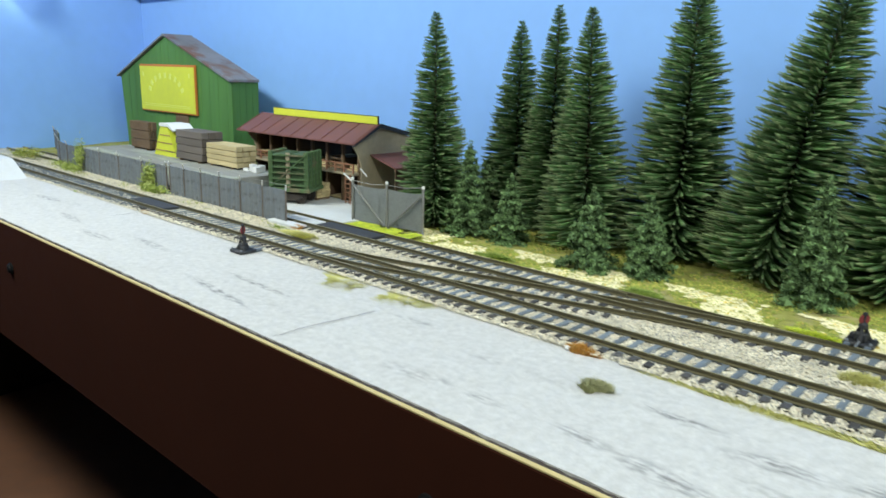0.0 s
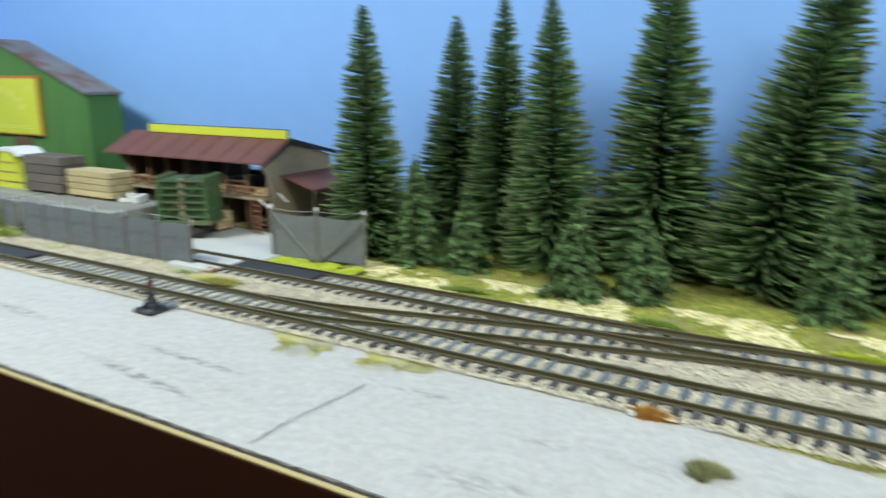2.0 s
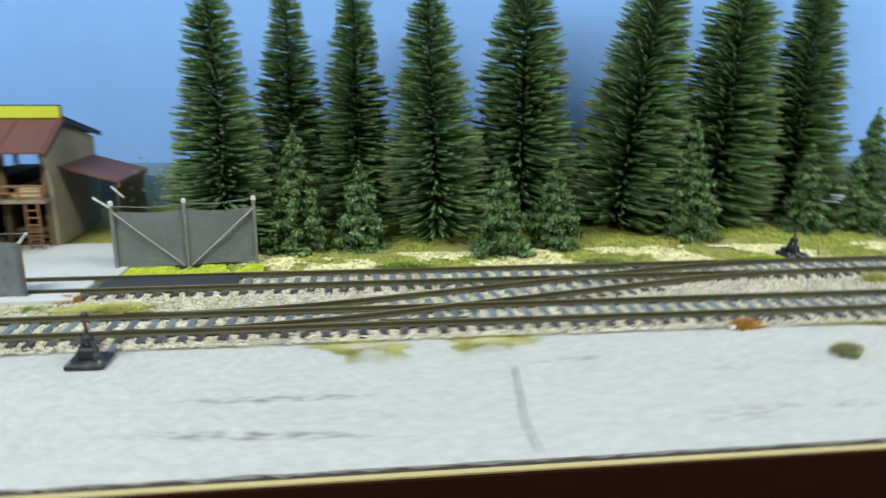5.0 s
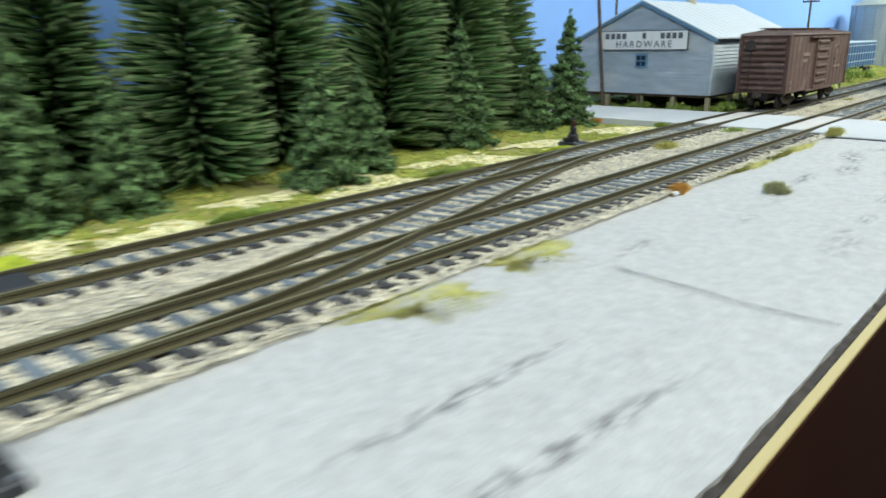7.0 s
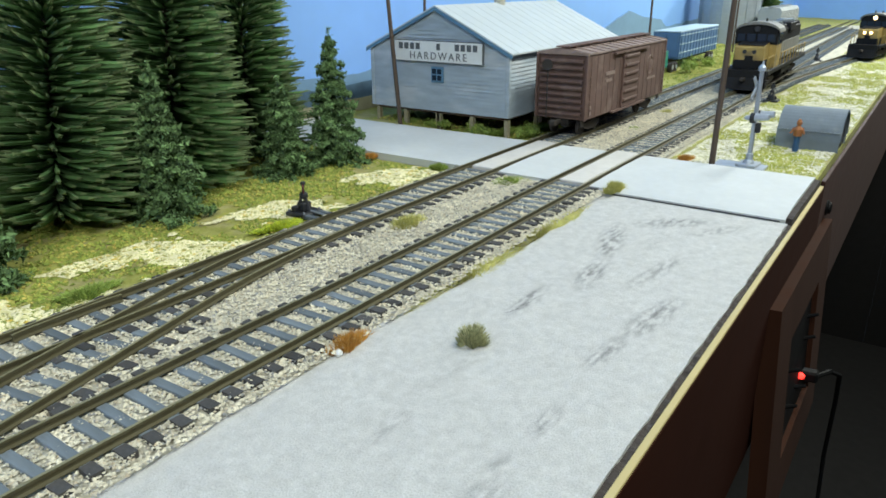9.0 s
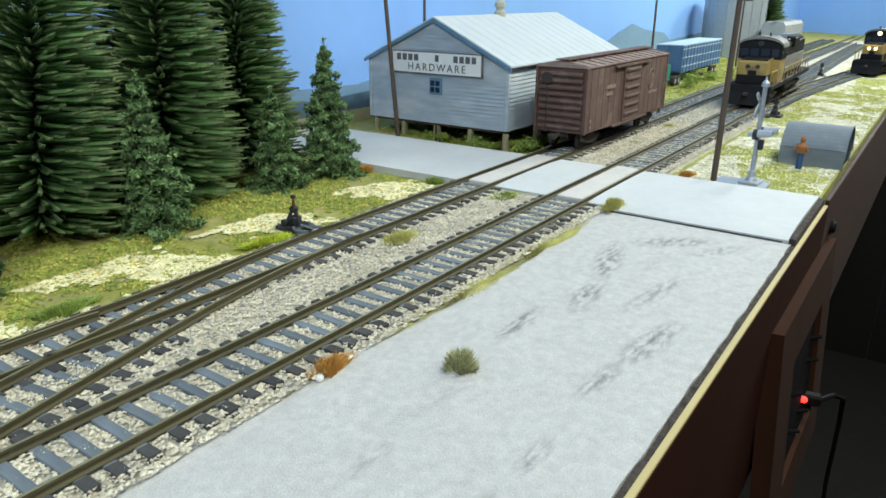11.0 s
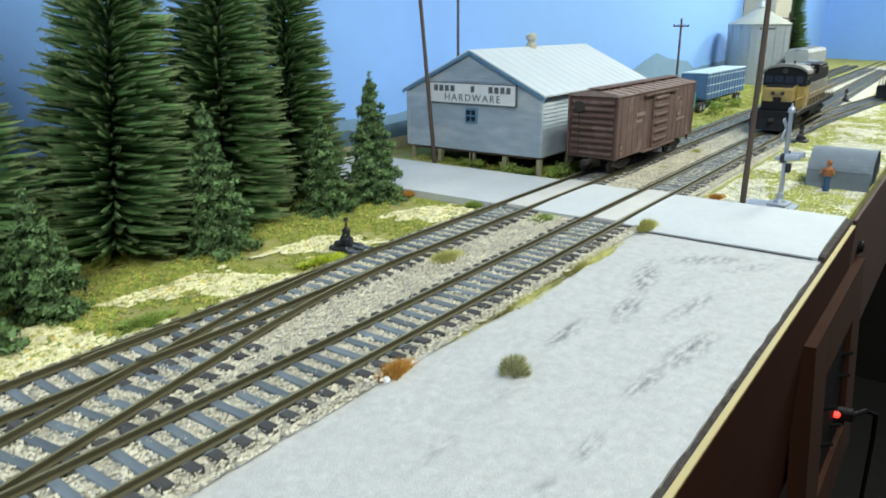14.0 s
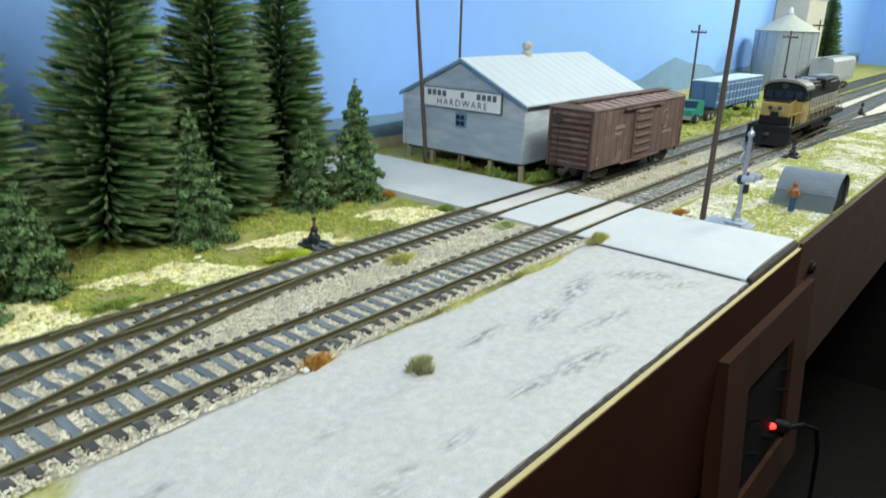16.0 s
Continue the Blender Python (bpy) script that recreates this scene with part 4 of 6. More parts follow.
switch_stand(-0.0520, -0.0182, DECK + 0.0002, 0, "black switch stand with a round red target on the lot", face=-68)
switch_stand(0.248, 0.0845, -0.0042, 180, "black switch stand with a red target in the turf", 0.85, 46)
switch_stand(0.676, -0.0165, -0.0042, 0, "black switch stand beside the far turnout", 0.9, -39, BLACK)
switch_stand(1.035, 0.0020, -0.0042, 0, "dark switch stand in the fork of the far tracks", 1.0, -39, BLACK)

# crossing mats
for x0, x1, y0, y1, z1 in ((-0.073, -0.0185, Y0 + 0.0024, Y0 + G - 0.0024, -0.0002), (-0.241, -0.188, 0.0024, G - 0.0024, -0.0004)):
    tagged(part("crossing_mat", box(x0, x1, y0, y1, -0.0022, z1, 0.0004), RUBBER), "dark grey mat laid between the rails", "crossing mat", group="crossing mats")


# ---- yard fence and gate ----
def fence_post(parent, x, y, z0, h, arm=-1):
    p = part("post", tube((x, y, z0 - 0.001), (x, y, z0 + h), 0.0007, n=7), RUSTPOST, parent)
    q = part("barb_arm", tube((x, y, z0 + h - 0.0003), (x + 0.0045, y + 0.003 * arm, z0 + h + 0.0042), 0.0006, 0.0005, 6), BARB, p, "white angled arm")
    q.matrix_parent_inverse = Matrix.Identity(4)
    return p


def fence_run(points, h, label):
    f = thing("yard_fence", pose(0, 0, 0), label, "fence")
    rng = random.Random(4)
    for i, ((xa, ya), (xb, yb)) in enumerate(zip(points, points[1:])):
        d = Vector((xb - xa, yb - ya, 0))
        ln, ang = d.length, math.degrees(math.atan2(d.y, d.x))
        bm = bmesh.new()
        n = 16
        up = []
        for k in range(n + 1):
            u = ln * k / n
            w = 0.0004 * math.sin(k * 1.7) + 0.0002 * rng.uniform(-1, 1)
            up.append([bm.verts.new((u, w + s * 0.00025, z)) for s, z in ((-1, 0), (-1, h + 0.0004 * rng.uniform(-1, 1)), (1, h), (1, 0))])
        for a, b in zip(up, up[1:]):
            for j in range(4):
                bm.faces.new((a[j], b[j], b[(j + 1) % 4], a[(j + 1) % 4]))
        bm.faces.new(up[0]), bm.faces.new(up[-1][::-1])
        bmesh.ops.recalc_face_normals(bm, faces=bm.faces[:])
        part("screen_panel", bm, FENCE, f, m=pose(xa, ya, DECK, 0, 0, ang))
        fence_post(f, xa, ya, DECK, h)
        if i % 1 == 0:
            part("top_wire", tube((xa + 0.0045, ya - 0.003, DECK + h + 0.0042), (xb + 0.0045, yb - 0.003, DECK + h + 0.0042), 0.00012, n=4), FENCEPOST, f)
    fence_post(f, *points[-1], DECK, h)
    return f


fence_run([(-0.255, 0.0435), (-0.232, 0.0433), (-0.206, 0.0434), (-0.180, 0.0437), (-0.152, 0.0440), (-0.124, 0.0444), (-0.097, 0.0448)], 0.0245, "grey screened yard fence with barbed wire arms")
fence_run([(-0.655, 0.100), (-0.600, 0.085), (-0.555, 0.066), (-0.51, 0.052), (-0.47, 0.0445), (-0.43, 0.0435), (-0.39, 0.0432), (-0.35, 0.0434), (-0.305, 0.0436), (-0.262, 0.0440)], 0.0235, "grey screened yard fence running to the end wall")


def yard_gate():
    t = thing("yard_gate", pose(-0.0765, 0.0880, DECK, 0, 0, 8.5), "grey wire-mesh gate leaf with diagonal braces", "gate")
    w, h = 0.0610, 0.0290
    # woven cloth: fine level ridges that sag a little between the posts
    bm = bmesh.new()
    rows, cols = 46 * 4, 20
    grid = []
    for c in range(cols + 1):
        u = c / cols
        sag = 0.0016 * math.sin(math.pi * ((2 * u) % 1.0)) * (0.6 + 0.4 * u)
        belly = 0.0005 * math.sin(3.1 * math.pi * u)
        grid.append([bm.verts.new((w * u, belly + 0.00015 * math.sin(2 * math.pi * k / 4), 0.0010 + (h - 0.0026 - sag) * k / rows)) for k in range(rows + 1)])
    for ca, cb in zip(grid, grid[1:]):
        for k in range(rows):
            bm.faces.new((ca[k], cb[k], cb[k + 1], ca[k + 1]))
    bmesh.ops.solidify(bm, geom=bm.faces[:], thickness=0.0003)
    part("wire_mesh", bm, GATEMESH, t)
    for x in (0, w / 2, w):
        p = part("post", tube((x, -0.0008, -0.001), (x, -0.0008, h + 0.0015), 0.0009, n=8), FENCEPOST, t)
        part("insulator", lathe([(0.0004, h + 0.0012), (0.0011, h + 0.0014), (0.0011, h + 0.0030), (0.0004, h + 0.0034)], 8), BARB, p, "pale cap", m=pose(x, -0.0008, 0))
    for a, b in (((0, h * 0.95), (w * 0.47, 0.001)), ((w * 0.53, 0.001), (w, h * 0.92))):
        part("brace", tube((a[0], -0.0012, a[1]), (b[0], -0.0012, b[1]), 0.0006, n=6), FENCEPOST, t)
    part("barb_arm", tube((0, -0.0008, h), (-0.0065, -0.003, h + 0.0055), 0.0006, n=6), BARB, t, "white angled arm")
    part("barb_arm", tube((0.004, 0.01, h + 0.003), (-0.0005, 0.008, h + 0.0085), 0.0005, n=6), BARB, t, "white angled arm")
    for a, b in (((0, h + 0.001), (w / 2, h + 0.0008)), ((w / 2, h + 0.0008), (w, h + 0.0022))):
        part("top_wire", tube((a[0], -0.0008, a[1]), ((a[0] + b[0]) / 2, -0.0008, (a[1] + b[1]) / 2 - 0.0012), 0.0002, n=4), FENCEPOST, t)
        part("top_wire", tube(((a[0] + b[0]) / 2, -0.0008, (a[1] + b[1]) / 2 - 0.0012), (b[0], -0.0008, b[1]), 0.0002, n=4), FENCEPOST, t)


yard_gate()


# ---- lettering ----
def lettering(words, size, material, parent, m, name="lettering"):
    c = bpy.data.curves.new(name, "FONT")
    c.body, c.size, c.align_x, c.align_y, c.extrude, c.space_character = words, size, "CENTER", "CENTER", 0.0001, 1.35
    tmp = new("tmp_words", c)
    me = bpy.data.meshes.new_from_object(tmp.evaluated_get(bpy.context.evaluated_depsgraph_get()))
    bpy.data.objects.remove(tmp)
    me.name = name
    me.materials.clear()
    me.materials.append(material)
    ob = new(name, me)
    ob.parent = parent
    ob.matrix_basis = m
    return ob


# ---- hardware store ----
def store():
    X0, X1, YA, YB, ZB, ZE, ZP = 0.433, 0.600, 0.0915, 0.1990, 0.0080, 0.0480, 0.0735
    YM = (YA + YB) / 2
    t = thing("hardware_store", pose(0, 0, 0), "grey clapboard hardware store on short posts with pale roof", "building")
    # walls with lapped boards
    def lap(wall, p0, p1, q0, q1, out, axis):
        """One lapped board: its lower edge stands proud of the wall."""
        bm = bmesh.new()
        o = Vector((out, 0, 0)) if axis == "x" else Vector((0, out, 0))
        a0, a1, b0, b1 = Vector(p0), Vector(p1), Vector(q0), Vector(q1)
        v = [bm.verts.new(c) for c in (a0, a1, b1, b0, a0 + o * 0.0008, a1 + o * 0.0008, b1 + o * 0.0002, b0 + o * 0.0002)]
        for f in ((0, 1, 2, 3), (4, 5, 6, 7), (0, 1, 5, 4), (1, 2, 6, 5), (2, 3, 7, 6), (3, 0, 4, 7)):
            bm.faces.new([v[k] for k in f])
        bmesh.ops.recalc_face_normals(bm, faces=bm.faces[:])
        part("clapboard", bm, CLAP, wall)

    def half(z):
        return (YB - YA) / 2 if z <= ZE else (YB - YA) / 2 * (ZP - z) / (ZP - ZE)

    for x, out in ((X0, -1), (X1, 1)):
        wall = part("gable_wall", prism([(YA, ZB), (YB, ZB), (YB, ZE), (YM, ZP - 0.001), (YA, ZE)], x, x - 0.002 * out, "x"), CLAP, t)
        rows = 26
        for k in range(rows):
            z0, z1 = ZB + (ZP - ZB - 0.0025) * k / rows, ZB + (ZP - ZB - 0.0025) * (k + 1) / rows
            lap(wall, (x, YM - half(z0), z0), (x, YM + half(z0), z0), (x, YM - half(z1), z1), (x, YM + half(z1), z1), out, "x")
    for y, out in ((YA, -1), (YB, 1)):
        wall = part("side_wall", box(X0 + 0.0005, X1 - 0.0005, min(y, y - out * 0.002), max(y, y - out * 0.002), ZB, ZE), CLAP, t)
        rows = 16
        for k in range(rows):
            z0, z1 = ZB + (ZE - ZB) * k / rows, ZB + (ZE - ZB) * (k + 1) / rows
            lap(wall, (X0, y, z0), (X1, y, z0), (X0, y, z1), (X1, y, z1), out, "y")
    for y in (YA, YB):
        part("corner_board", box(X0 - 0.0012, X0 + 0.0012, y - 0.0012, y + 0.0012, ZB, ZE, 0.0002), CLAP, t)
    part("floor_frame", box(X0 + 0.002, X1 - 0.002, YA + 0.002, YB - 0.002, ZB - 0.002, ZB + 0.001), DARKWOOD, t)
    # roof planes with a little overhang
    sl = (ZP - ZE) / (YM - YA)
    for s in (-1, 1):
        ye = YM + s * (YM - YA + 0.0035)
        ze = ZE - 0.0035 * sl
        bm = prism([(YM, ZP), (ye, ze), (ye, ze + 0.0009), (YM, ZP + 0.0009)], X0 - 0.0025, X1 + 0.0025, "x")
        roof = part("roof", bm, TINROOF, t)
        for k in range(14):
            xx = X0 + (X1 - X0) * (k + 0.5) / 14
            part("roof_seam", prism([(YM, ZP + 0.0009), (ye, ze + 0.0009), (ye, ze + 0.00105), (YM, ZP + 0.00105)], xx - 0.00015, xx + 0.00015, "x"), TINROOF, roof)
        part("barge_board", prism([(YM, ZP - 0.0022), (ye, ze - 0.0022), (ye, ze - 0.0001), (YM, ZP - 0.0001)], X0 - 0.0030, X0 - 0.0022, "x"), TRIMBLUE, t, "blue barge board")
    v = part("roof_vent", lathe([(0.0042, 0), (0.0042, 0.0035), (0.0028, 0.0045), (0.0028, 0.0065), (0.0040, 0.0070), (0.0040, 0.0100), (0.0010, 0.0118)], 10), CONC, t, "grey roof ventilator", m=pose(0.512, YM, ZP - 0.0012))
    for k in range(5):
        for y in (YA + 0.002, YB - 0.002, YM):
            if y == YM and k not in (0, 4):
                continue
            part("post", box(-0.0014, 0.0014, -0.0014, 0.0014, 0, ZB - GND - 0.0018), POST, t, m=pose(X0 + 0.003 + (X1 - X0 - 0.006) * k / 4, y, GND))
    for k in range(1, 4):
        part("post", box(-0.0014, 0.0014, -0.0014, 0.0014, 0, ZB - GND - 0.0018), POST, t, m=pose(X0 + 0.003, YA + (YB - YA) * k / 4 + 0.001, GND))
    # window and sign on the road gable
    w = part("window", box(X0 - 0.0016, X0 + 0.0002, 0.1395, 0.1490, 0.0265, 0.0365, 0.0003), TRIMBLUE, t, "small blue window")
    for ya, yb in ((0.1408, 0.1439), (0.1448, 0.1479)):
        for za, zb in ((0.0279, 0.0311), (0.0320, 0.0352)):
            part("pane", box(X0 - 0.0019, X0 - 0.0015, ya, yb, za, zb), GLASSDARK, w)
    s = part("sign_board", box(X0 - 0.0028, X0 - 0.0010, 0.1085, 0.1780, 0.0392, 0.0530, 0.0002), LETTER, t, "white sign board with grey lettering")
    part("sign_face", box(X0 - 0.0031, X0 - 0.0027, 0.1092, 0.1773, 0.0398, 0.0524), SIGNWHITE, s)
    lettering("HARDWARE", 0.0066, LETTER, s, Matrix.Translation((X0 - 0.0033, 0.1425, 0.0432)) @ pose(0, 0, 0, 90, 0, -90))
    for ya, yb in ((0.1560, 0.1745), (0.1400, 0.1440), (0.1120, 0.1300)):
        n = max(1, round((yb - ya) / 0.0044))
        for k in range(n):
            a = ya + (yb - ya) * k / n
            part("letter_bar", box(X0 - 0.0034, X0 - 0.0030, a + 0.0006, a + (yb - ya) / n - 0.0008, 0.0472, 0.0512), LETTER, s)


store()


# ---- rolling stock ----
def wheel_truck(parent, x, y, spread, material, axles=2):
    tr = part("truck", box(x - spread / 2 - 0.004, x + spread / 2 + 0.004, y - 0.0028, y + 0.0028, 0.0045, 0.0075, 0.0006), material, parent)
    for s in (-1, 1):
        bm = prism([(x - spread / 2 - 0.003, 0.0052), (x - spread / 2 - 0.002, 0.0072), (x - 0.004, 0.0080), (x + 0.004, 0.0080), (x + spread / 2 + 0.002, 0.0072), (x + spread / 2 + 0.003, 0.0052), (x + spread / 2, 0.0040), (x + 0.004, 0.0028), (x - 0.004, 0.0028), (x - spread / 2, 0.0040)], y + s * 0.0108 - 0.0010, y + s * 0.0108 + 0.0010, "y")
        part("side_frame", bm, material, tr)
    for k in range(axles):
        xx = x - spread / 2 + spread * k / (axles - 1)
        for s in (-1, 1):
            part("wheel", tube((xx, y + s * G / 2 - 0.0009, 0.0051), (xx, y + s * G / 2 + 0.0009, 0.0051), 0.0052, n=18), material, tr)
    return tr


def boxcar():
    X0, L = 0.4370, 0.138
    X1, YC = X0 + L, Y0 + G / 2
    YA, YB, ZB, ZE = YC - 0.0160, YC + 0.0160, 0.0105, 0.0480
    t = thing("boxcar", pose(0, 0, 0), "weathered brown forty-foot boxcar standing on the siding", "boxcar")
    body = part("body", box(X0 + 0.001, X1 - 0.001, YA, YB, ZB, ZE, 0.0004), BOXRED, t)
    for s, x in ((-1, X0), (1, X1)):
        for k in range(9):
            z = ZB + 0.0022 + (ZE - ZB - 0.003) * k / 9
            part("end_rib", tube((x, YA + 0.0025, z + 0.001), (x, YB - 0.0025, z + 0.001), 0.0012, n=8), BOXRED, body)
        for y in (YA, YB):
            part("corner_post", box(x - 0.001, x + 0.001, y - 0.0006, y + 0.0006, ZB, ZE, 0.0002), BOXRED, t)
    for s, y in ((-1, YA), (1, YB)):
        for k in range(15):
            xx = X0 + 0.006 + (L - 0.012) * k / 14
            if abs(xx - (X0 + L / 2)) > 0.018:
                part("side_rivet_strip", box(xx - 0.00016, xx + 0.00016, y + s * 0.00005 - 0.00014, y + s * 0.00005 + 0.00014, ZB + 0.001, ZE - 0.001), BOXRED, t)
        d = part("door", box(X0 + L / 2 - 0.0135, X0 + L / 2 + 0.0135, min(y, y + s * 0.0012), max(y, y + s * 0.0012), ZB + 0.0005, ZE - 0.0022, 0.0003), BOXRED, t, "sliding door with pressed ribs")
        for k in range(6):
            z = ZB + 0.004 + (ZE - ZB - 0.010) * k / 5
            part("door_rib", box(X0 + L / 2 - 0.0118, X0 + L / 2 + 0.0118, y + s * 0.0015 - 0.0006, y + s * 0.0015 + 0.0006, z, z + 0.0020, 0.0004), BOXRED, d)
        part("door_track", box(X0 + L / 2 - 0.030, X0 + L / 2 + 0.030, y + s * 0.0010 - 0.0010, y + s * 0.0010 + 0.0010, ZB - 0.0006, ZB + 0.0004), BOXRED, t)
        part("door_track", box(X0 + L / 2 - 0.030, X0 + L / 2 + 0.030, y + s * 0.0010 - 0.0010, y + s * 0.0010 + 0.0010, ZE - 0.0022, ZE - 0.0010), BOXRED, t)
        for xx in (X0 + 0.0025, X1 - 0.0065):
            bm = bmesh.new()
            for k in range(7):
                z = ZB + 0.001 + 0.0048 * k
                box(xx, xx + 0.004, y + s * 0.0011 - 0.0002, y + s * 0.0011 + 0.0002, z, z + 0.0004, 0, bm)
            part("ladder", bm, BOXRED, t)
        # faded lettering as plain marks
        for xx, ww, z, hh in ((X0 + 0.028, 0.014, 0.034, 0.0022), (X0 + 0.028, 0.010, 0.030, 0.0018), (X0 + 0.103, 0.016, 0.024, 0.0016), (X0 + 0.006, 0.0022, 0.0165, 0.0020), (X0 + 0.006, 0.0022, 0.0128, 0.0020)):
            part("faded_marking", box(xx, xx + ww, y + s * 0.00025 - 0.0002, y + s * 0.00025 + 0.0002, z, z + hh), WHITEPAINT, t, "faded white marking")
    ring = bmesh.new()
    for k in range(20):
        a = 2 * math.pi * k / 24 + 0.6
        b = 2 * math.pi * (k + 1) / 24 + 0.6
        tube((X0 + 0.106 + 0.0048 * math.cos(a), YA - 0.0002, 0.034 + 0.0062 * math.sin(a)), (X0 + 0.106 + 0.0048 * math.cos(b), YA - 0.0002, 0.034 + 0.0062 * math.sin(b)), 0.0005, n=4, bm=ring)
    part("faded_emblem", ring, WHITEPAINT, t, "faded white curved emblem")
    roof = part("roof", prism([(YA - 0.0006, ZE), (YB + 0.0006, ZE), (YB + 0.0006, ZE + 0.0008), (YC, ZE + 0.0034), (YA - 0.0006, ZE + 0.0008)], X0 - 0.0005, X1 + 0.0005, "x"), ROOFBROWN, t, "dusty ribbed roof")
    for k in range(13):
        xx = X0 + 0.001 + (L - 0.002) * k / 12
        part("roof_rib", prism([(YA - 0.0006, ZE + 0.0008), (YC, ZE + 0.0034), (YB + 0.0006, ZE + 0.0008), (YB + 0.0006, ZE + 0.0013), (YC, ZE + 0.0040), (YA - 0.0006, ZE + 0.0013)], xx - 0.0005, xx + 0.0005, "x"), ROOFBROWN, roof)
    for k in range(3):
        part("running_board", box(X0 - 0.001, X1 + 0.001, YC - 0.0042 + 0.0029 * k, YC - 0.0042 + 0.0029 * k + 0.0026, ZE + 0.0042, ZE + 0.0048), BOXRED, roof)
    for k in range(7):
        xx = X0 + L * (k + 0.5) / 7
        part("board_bracket", box(xx - 0.0005, xx + 0.0005, YC - 0.004, YC + 0.004, ZE + 0.0024, ZE + 0.0043), BOXRED, roof)
    part("brake_wheel", tube((X0 - 0.0035, YC + 0.008, ZE - 0.006), (X0 - 0.0028, YC + 0.008, ZE - 0.006), 0.0034, n=16), GRIME, t)
    part("brake_rod", tube((X0 - 0.0022, YC + 0.008, ZB), (X0 - 0.0022, YC + 0.008, ZE - 0.006), 0.0004, n=5), GRIME, t)
    part("underframe", box(X0 + 0.004, X1 - 0.004, YC - 0.004, YC + 0.004, 0.0072, ZB, 0.0004), GRIME, t)
    part("air_tank", tube((X0 + L / 2 - 0.008, YC - 0.008, 0.0078), (X0 + L / 2 + 0.006, YC - 0.008, 0.0078), 0.0024, n=10), GRIME, t)
    for x, s in ((X0, -1), (X1, 1)):
        c = part("coupler", box(min(x, x + s * 0.008), max(x, x + s * 0.008), YC - 0.0012, YC + 0.0012, 0.0082, 0.0106, 0.0004), GRIME, t)
        part("knuckle", box(x + s * 0.008 - 0.0018, x + s * 0.008 + 0.0018, YC - 0.0022, YC + 0.0022, 0.0078, 0.0110, 0.0006), GRIME, c)
        for y in (YA + 0.002, YB - 0.002):
            part("stirrup", box(x - s * 0.002 - 0.002, x - s * 0.002 + 0.002, y - 0.0002, y + 0.0002, 0.0066, ZB), GRIME, t)
    for x in (X0 + 0.021, X1 - 0.021):
        wheel_truck(t, x, YC, 0.0195, GRIME)


boxcar()


